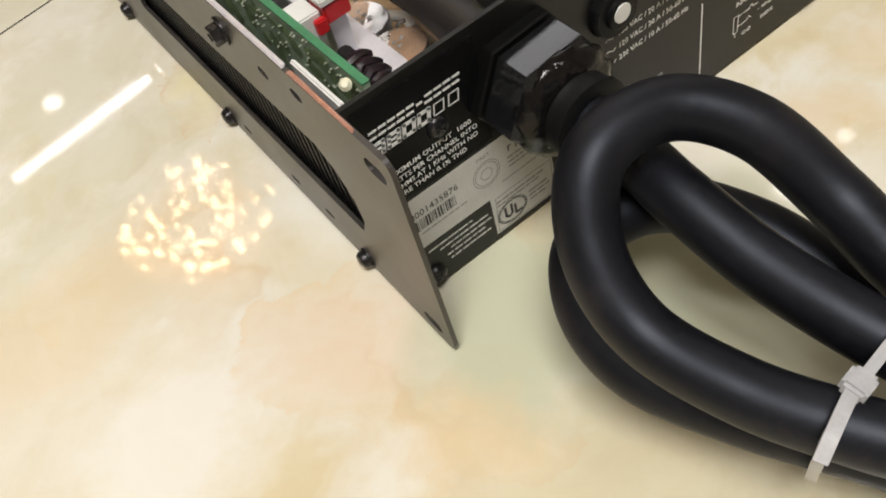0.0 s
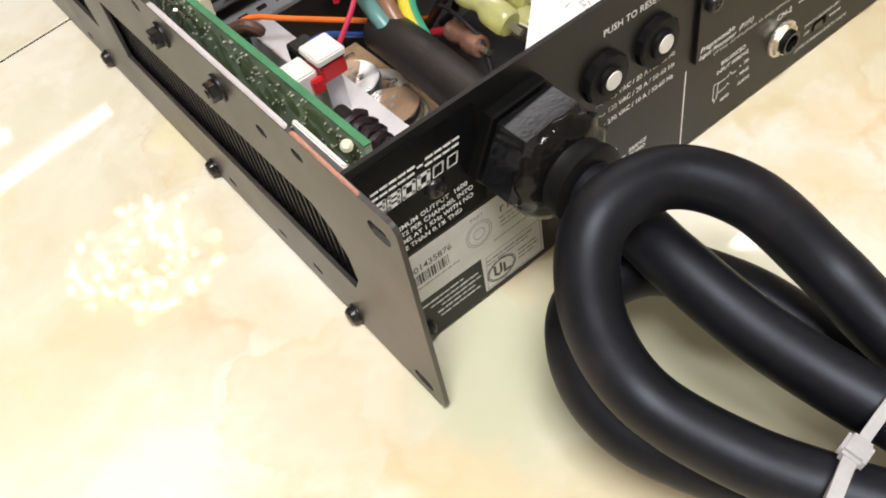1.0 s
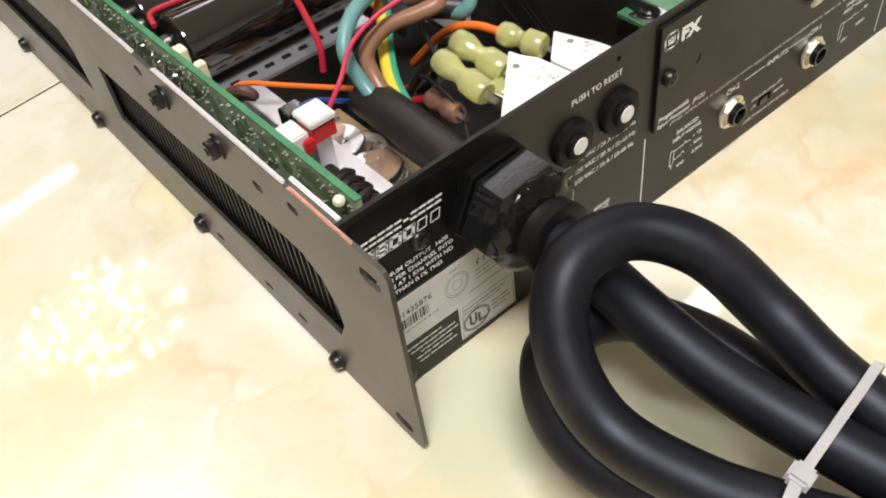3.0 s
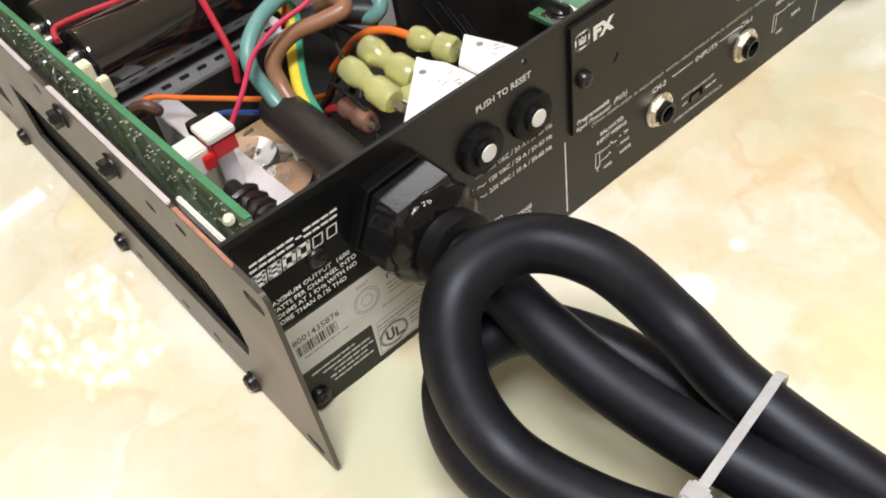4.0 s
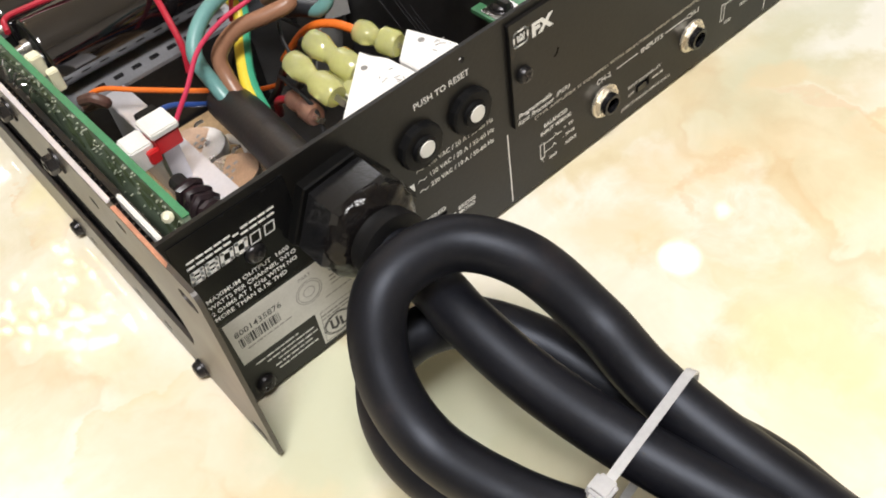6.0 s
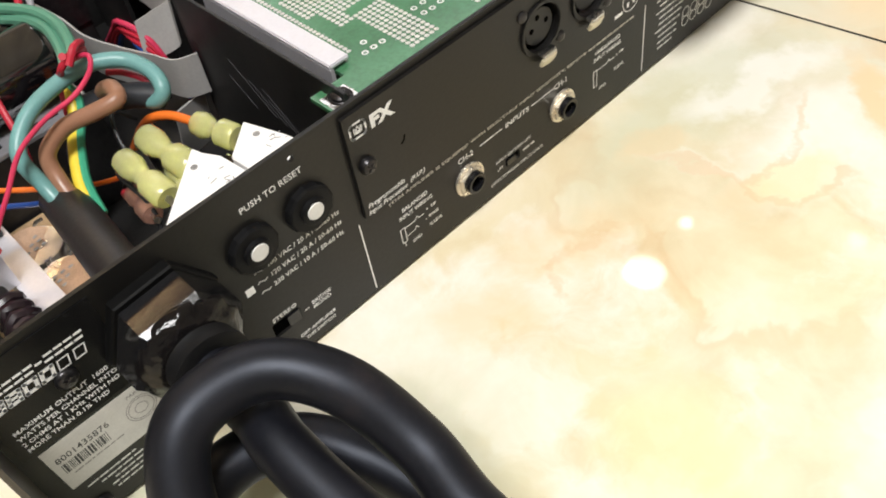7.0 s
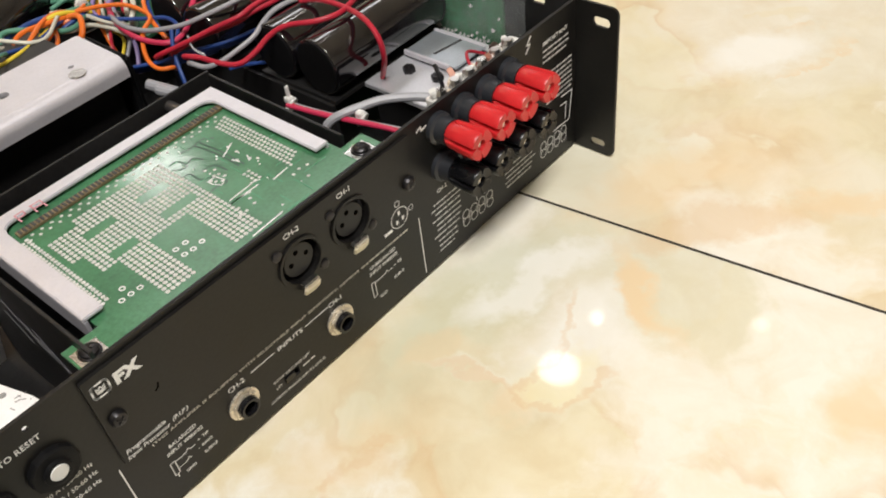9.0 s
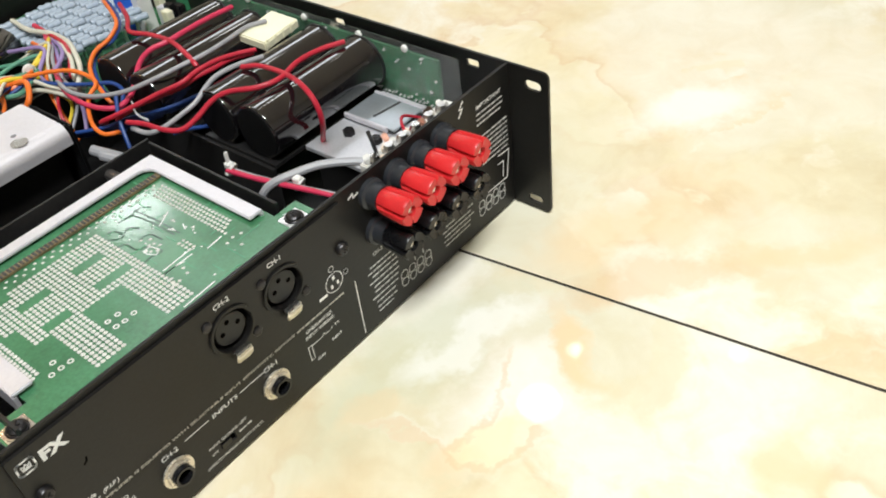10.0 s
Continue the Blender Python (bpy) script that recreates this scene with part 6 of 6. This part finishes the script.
for k, nm in enumerate(("pink", "red", "grey")):
    wire(nm, [(306 + k, 88 - k * 2, 66), (309 + k, 70 - k * 2, 66), (312 + k, 48 - k * 2, 68), (318 + k, 24 - k * 2, 68), (326 + k, 14 - k, 62)], 1.5)
rnd = random.Random(42)
for k in range(6):
    nm = ("white", "yellow", "violet", "red", "orange", "grey", "leaf", "white")[k % 8]
    s = rnd.uniform(-6, 6)
    wire(nm, [(322 + rnd.uniform(-10, 8), 300 + rnd.uniform(-8, 10), 70 + rnd.uniform(-6, 4)), (326 + s, 278 + s, 76 + rnd.uniform(-4, 3)), (312 + s, 258 + rnd.uniform(-5, 5), 70 + rnd.uniform(-8, 4)),
              (306 + rnd.uniform(-8, 8), 240 + rnd.uniform(-8, 8), 58 + rnd.uniform(-10, 4)), (296 + rnd.uniform(-10, 12), 222 + rnd.uniform(-10, 10), 40)], rnd.uniform(1.1, 1.6))
for k in range(14):
    nm = ("orange", "white", "yellow", "leaf", "white", "orange", "blue")[k % 7]
    wire(nm, [(306 + rnd.uniform(-3, 3), 262 + rnd.uniform(-4, 4), 70 + rnd.uniform(-4, 5)), (286 + rnd.uniform(-3, 3), 262 + rnd.uniform(-10, 10), 72 + rnd.uniform(-6, 6)),
              (262 + rnd.uniform(-6, 6), 256 + rnd.uniform(-18, 18), 70 + rnd.uniform(-8, 8)), (226 + rnd.uniform(-8, 8), 246 + rnd.uniform(-24, 20), 74 + rnd.uniform(-10, 12)), (180, 250 + rnd.uniform(-26, 20), 70)], rnd.uniform(1.2, 1.9))
for k in range(4):
    wire(("pink", "red", "red", "blue")[k], [(140, 200 - k * 4, 30), (136, 170 - k * 4, 52 + k), (134, 152 - k * 4, 64 - k * 3), (138, 136 - k * 2, 58 - k * 4), (141, 126, 30)], 1.5)
wire("grey", [(96, 214, 84), (106, 204, 86), (112, 190, 82), (110, 178, 74), (96, 172, 70)], 1.8)
wire("red", [(98, 206, 82), (106, 198, 83), (109, 186, 80), (104, 176, 74)], 2.0)
for base, h in (((308, 88, 64), 9), ((316, 46, 66), 3)):
    t = thing("nylon_tie", base, "small white nylon tie holding wires together", "cable tie", "small nylon ties")
    x, y, z = base
    part("band", strap(B(), [(x - 3, y, z), (x, y - 2, z + 4), (x + 4, y, z + 2), (x + 2, y + 2, z - 3), (x - 3, y, z)], (0.3, 0.9, 0), 1.2, 0.7), M_WHITE_PLASTIC, t)
    part("tail", box(B(), x - 1.1, x + 1.1, y - 0.5, y + 0.5, z + 3, z + 3 + h), M_WHITE_PLASTIC, t, bevel=0.3)
    part("head", box(B(), x - 2, x + 2, y - 2, y + 2, z + 2.6, z + 5.8), M_WHITE_PLASTIC, t, bevel=0.5)
for base in ((303, 262, 76),):
    t = thing("nylon_tie", base, "small white nylon tie holding wires together", "cable tie", "small nylon ties")
    x, y, z = base
    part("head", box(B(), x - 2.6, x + 2.6, y - 2, y + 2, z - 1, z + 2.4), M_WHITE_PLASTIC, t, bevel=0.6)
    part("band", strap(B(), [(x - 3.6, y, z - 6), (x - 3.6, y, z), (x, y, z + 2.6), (x + 3.6, y, z), (x + 3.6, y, z - 6)], (0.2, 0.9, 0), 1.2, 0.7), M_WHITE_PLASTIC, t)
tie_end = thing("nylon_tie", (310, 168, 70), "loose end of a clear nylon tie among the wires", "cable tie", "small nylon ties")
part("band", strap(B(), [(314, 174, 75), (310, 167, 73), (310, 162, 71), (311, 158, 70)], (0.3, 0.9, 0), 1.5, 0.8), M_TIE, tie_end)
# Beads of the round lamp, which give off light.
M_BEAD = bpy.data.materials.new("glowing_glass_bead")
M_BEAD.use_nodes = True
bead_node = M_BEAD.node_tree.nodes["Principled BSDF"]
bead_node.inputs["Emission Color"].default_value = (1.0, 0.74, 0.38, 1)
bead_node.inputs["Emission Strength"].default_value = 46
# The round lamp's housing and the other fittings under the ceiling.
M_BRONZE = material("dark_bronze_fitting", (0.20, 0.12, 0.07), 0.5, metal=0.4, vary=0.2, scale=20)
M_GLASS_LAMP = material("white_lamp_housing", (0.8, 0.8, 0.78), 0.4, vary=0.03, scale=10)
# The panel at y -900 is only a housing for the added fill.
for lamp_name, (x, y, z), size, lab in (("tube_lamp", (10, 3870, 2630), (1000, 120, 40), "long white tube lamp on the ceiling"), ("panel_lamp", (-500, -900, 2684), (1240, 640, 16), "flat white housing of the added fill light on the ceiling"),
                                       ("square_lamp", (1800, 3600, 2684), (300, 300, 16), "square white panel lamp on the ceiling"),
                                       ("panel_lamp", (2170, 2360, 2684), (2340, 720, 16), "long white panel lamp on the ceiling")):
    t = thing(lamp_name, (x, y, z), lab, "ceiling lamp")
    part("housing", turned_box(B(), (x, y, z + 10), size, (0, 0, 8.7 if lamp_name == "tube_lamp" else 0)), M_GLASS_LAMP, t)
for lamp_name, x, y, r, z in (("round_lamp", 120, 2720, 420, 2540), ("down_lamp", 2360, 1180, 70, 2680), ("down_lamp", 2030, 1150, 120, 2680), ("down_lamp", 2720, 590, 80, 2680), ("down_lamp", -85, 4280, 110, 2680)):
    t = thing(lamp_name, (x, y, z), "round white lamp fitting on the ceiling" if lamp_name == "down_lamp" else "round bronze lamp hung with glowing glass beads", "ceiling lamp", "down lamps" if lamp_name == "down_lamp" else "")
    part("housing", lathe(B(), (x, y, z), (x, y, 2700), [(0, r), (2700 - z, r * 0.9)], 32), M_BRONZE if lamp_name == "round_lamp" else M_GLASS_LAMP, t)
    if lamp_name == "round_lamp":
        rnd, bm = random.Random(77), B()
        for k in range(92):
            a, d = rnd.uniform(0, 2 * math.pi), 330 * rnd.choice((0.98, 0.92, 0.8, 0.65, 0.5, 0.3)) + rnd.uniform(-14, 14)
            bmesh.ops.create_icosphere(bm, subdivisions=1, radius=rnd.uniform(9, 15), matrix=Matrix.Translation((x + d * math.cos(a), y + d * math.sin(a), 2470 + rnd.uniform(-15, 15))))
        part("glass_beads", bm, M_BEAD, t, "cluster of glowing glass beads")["kind"] = "stuff"
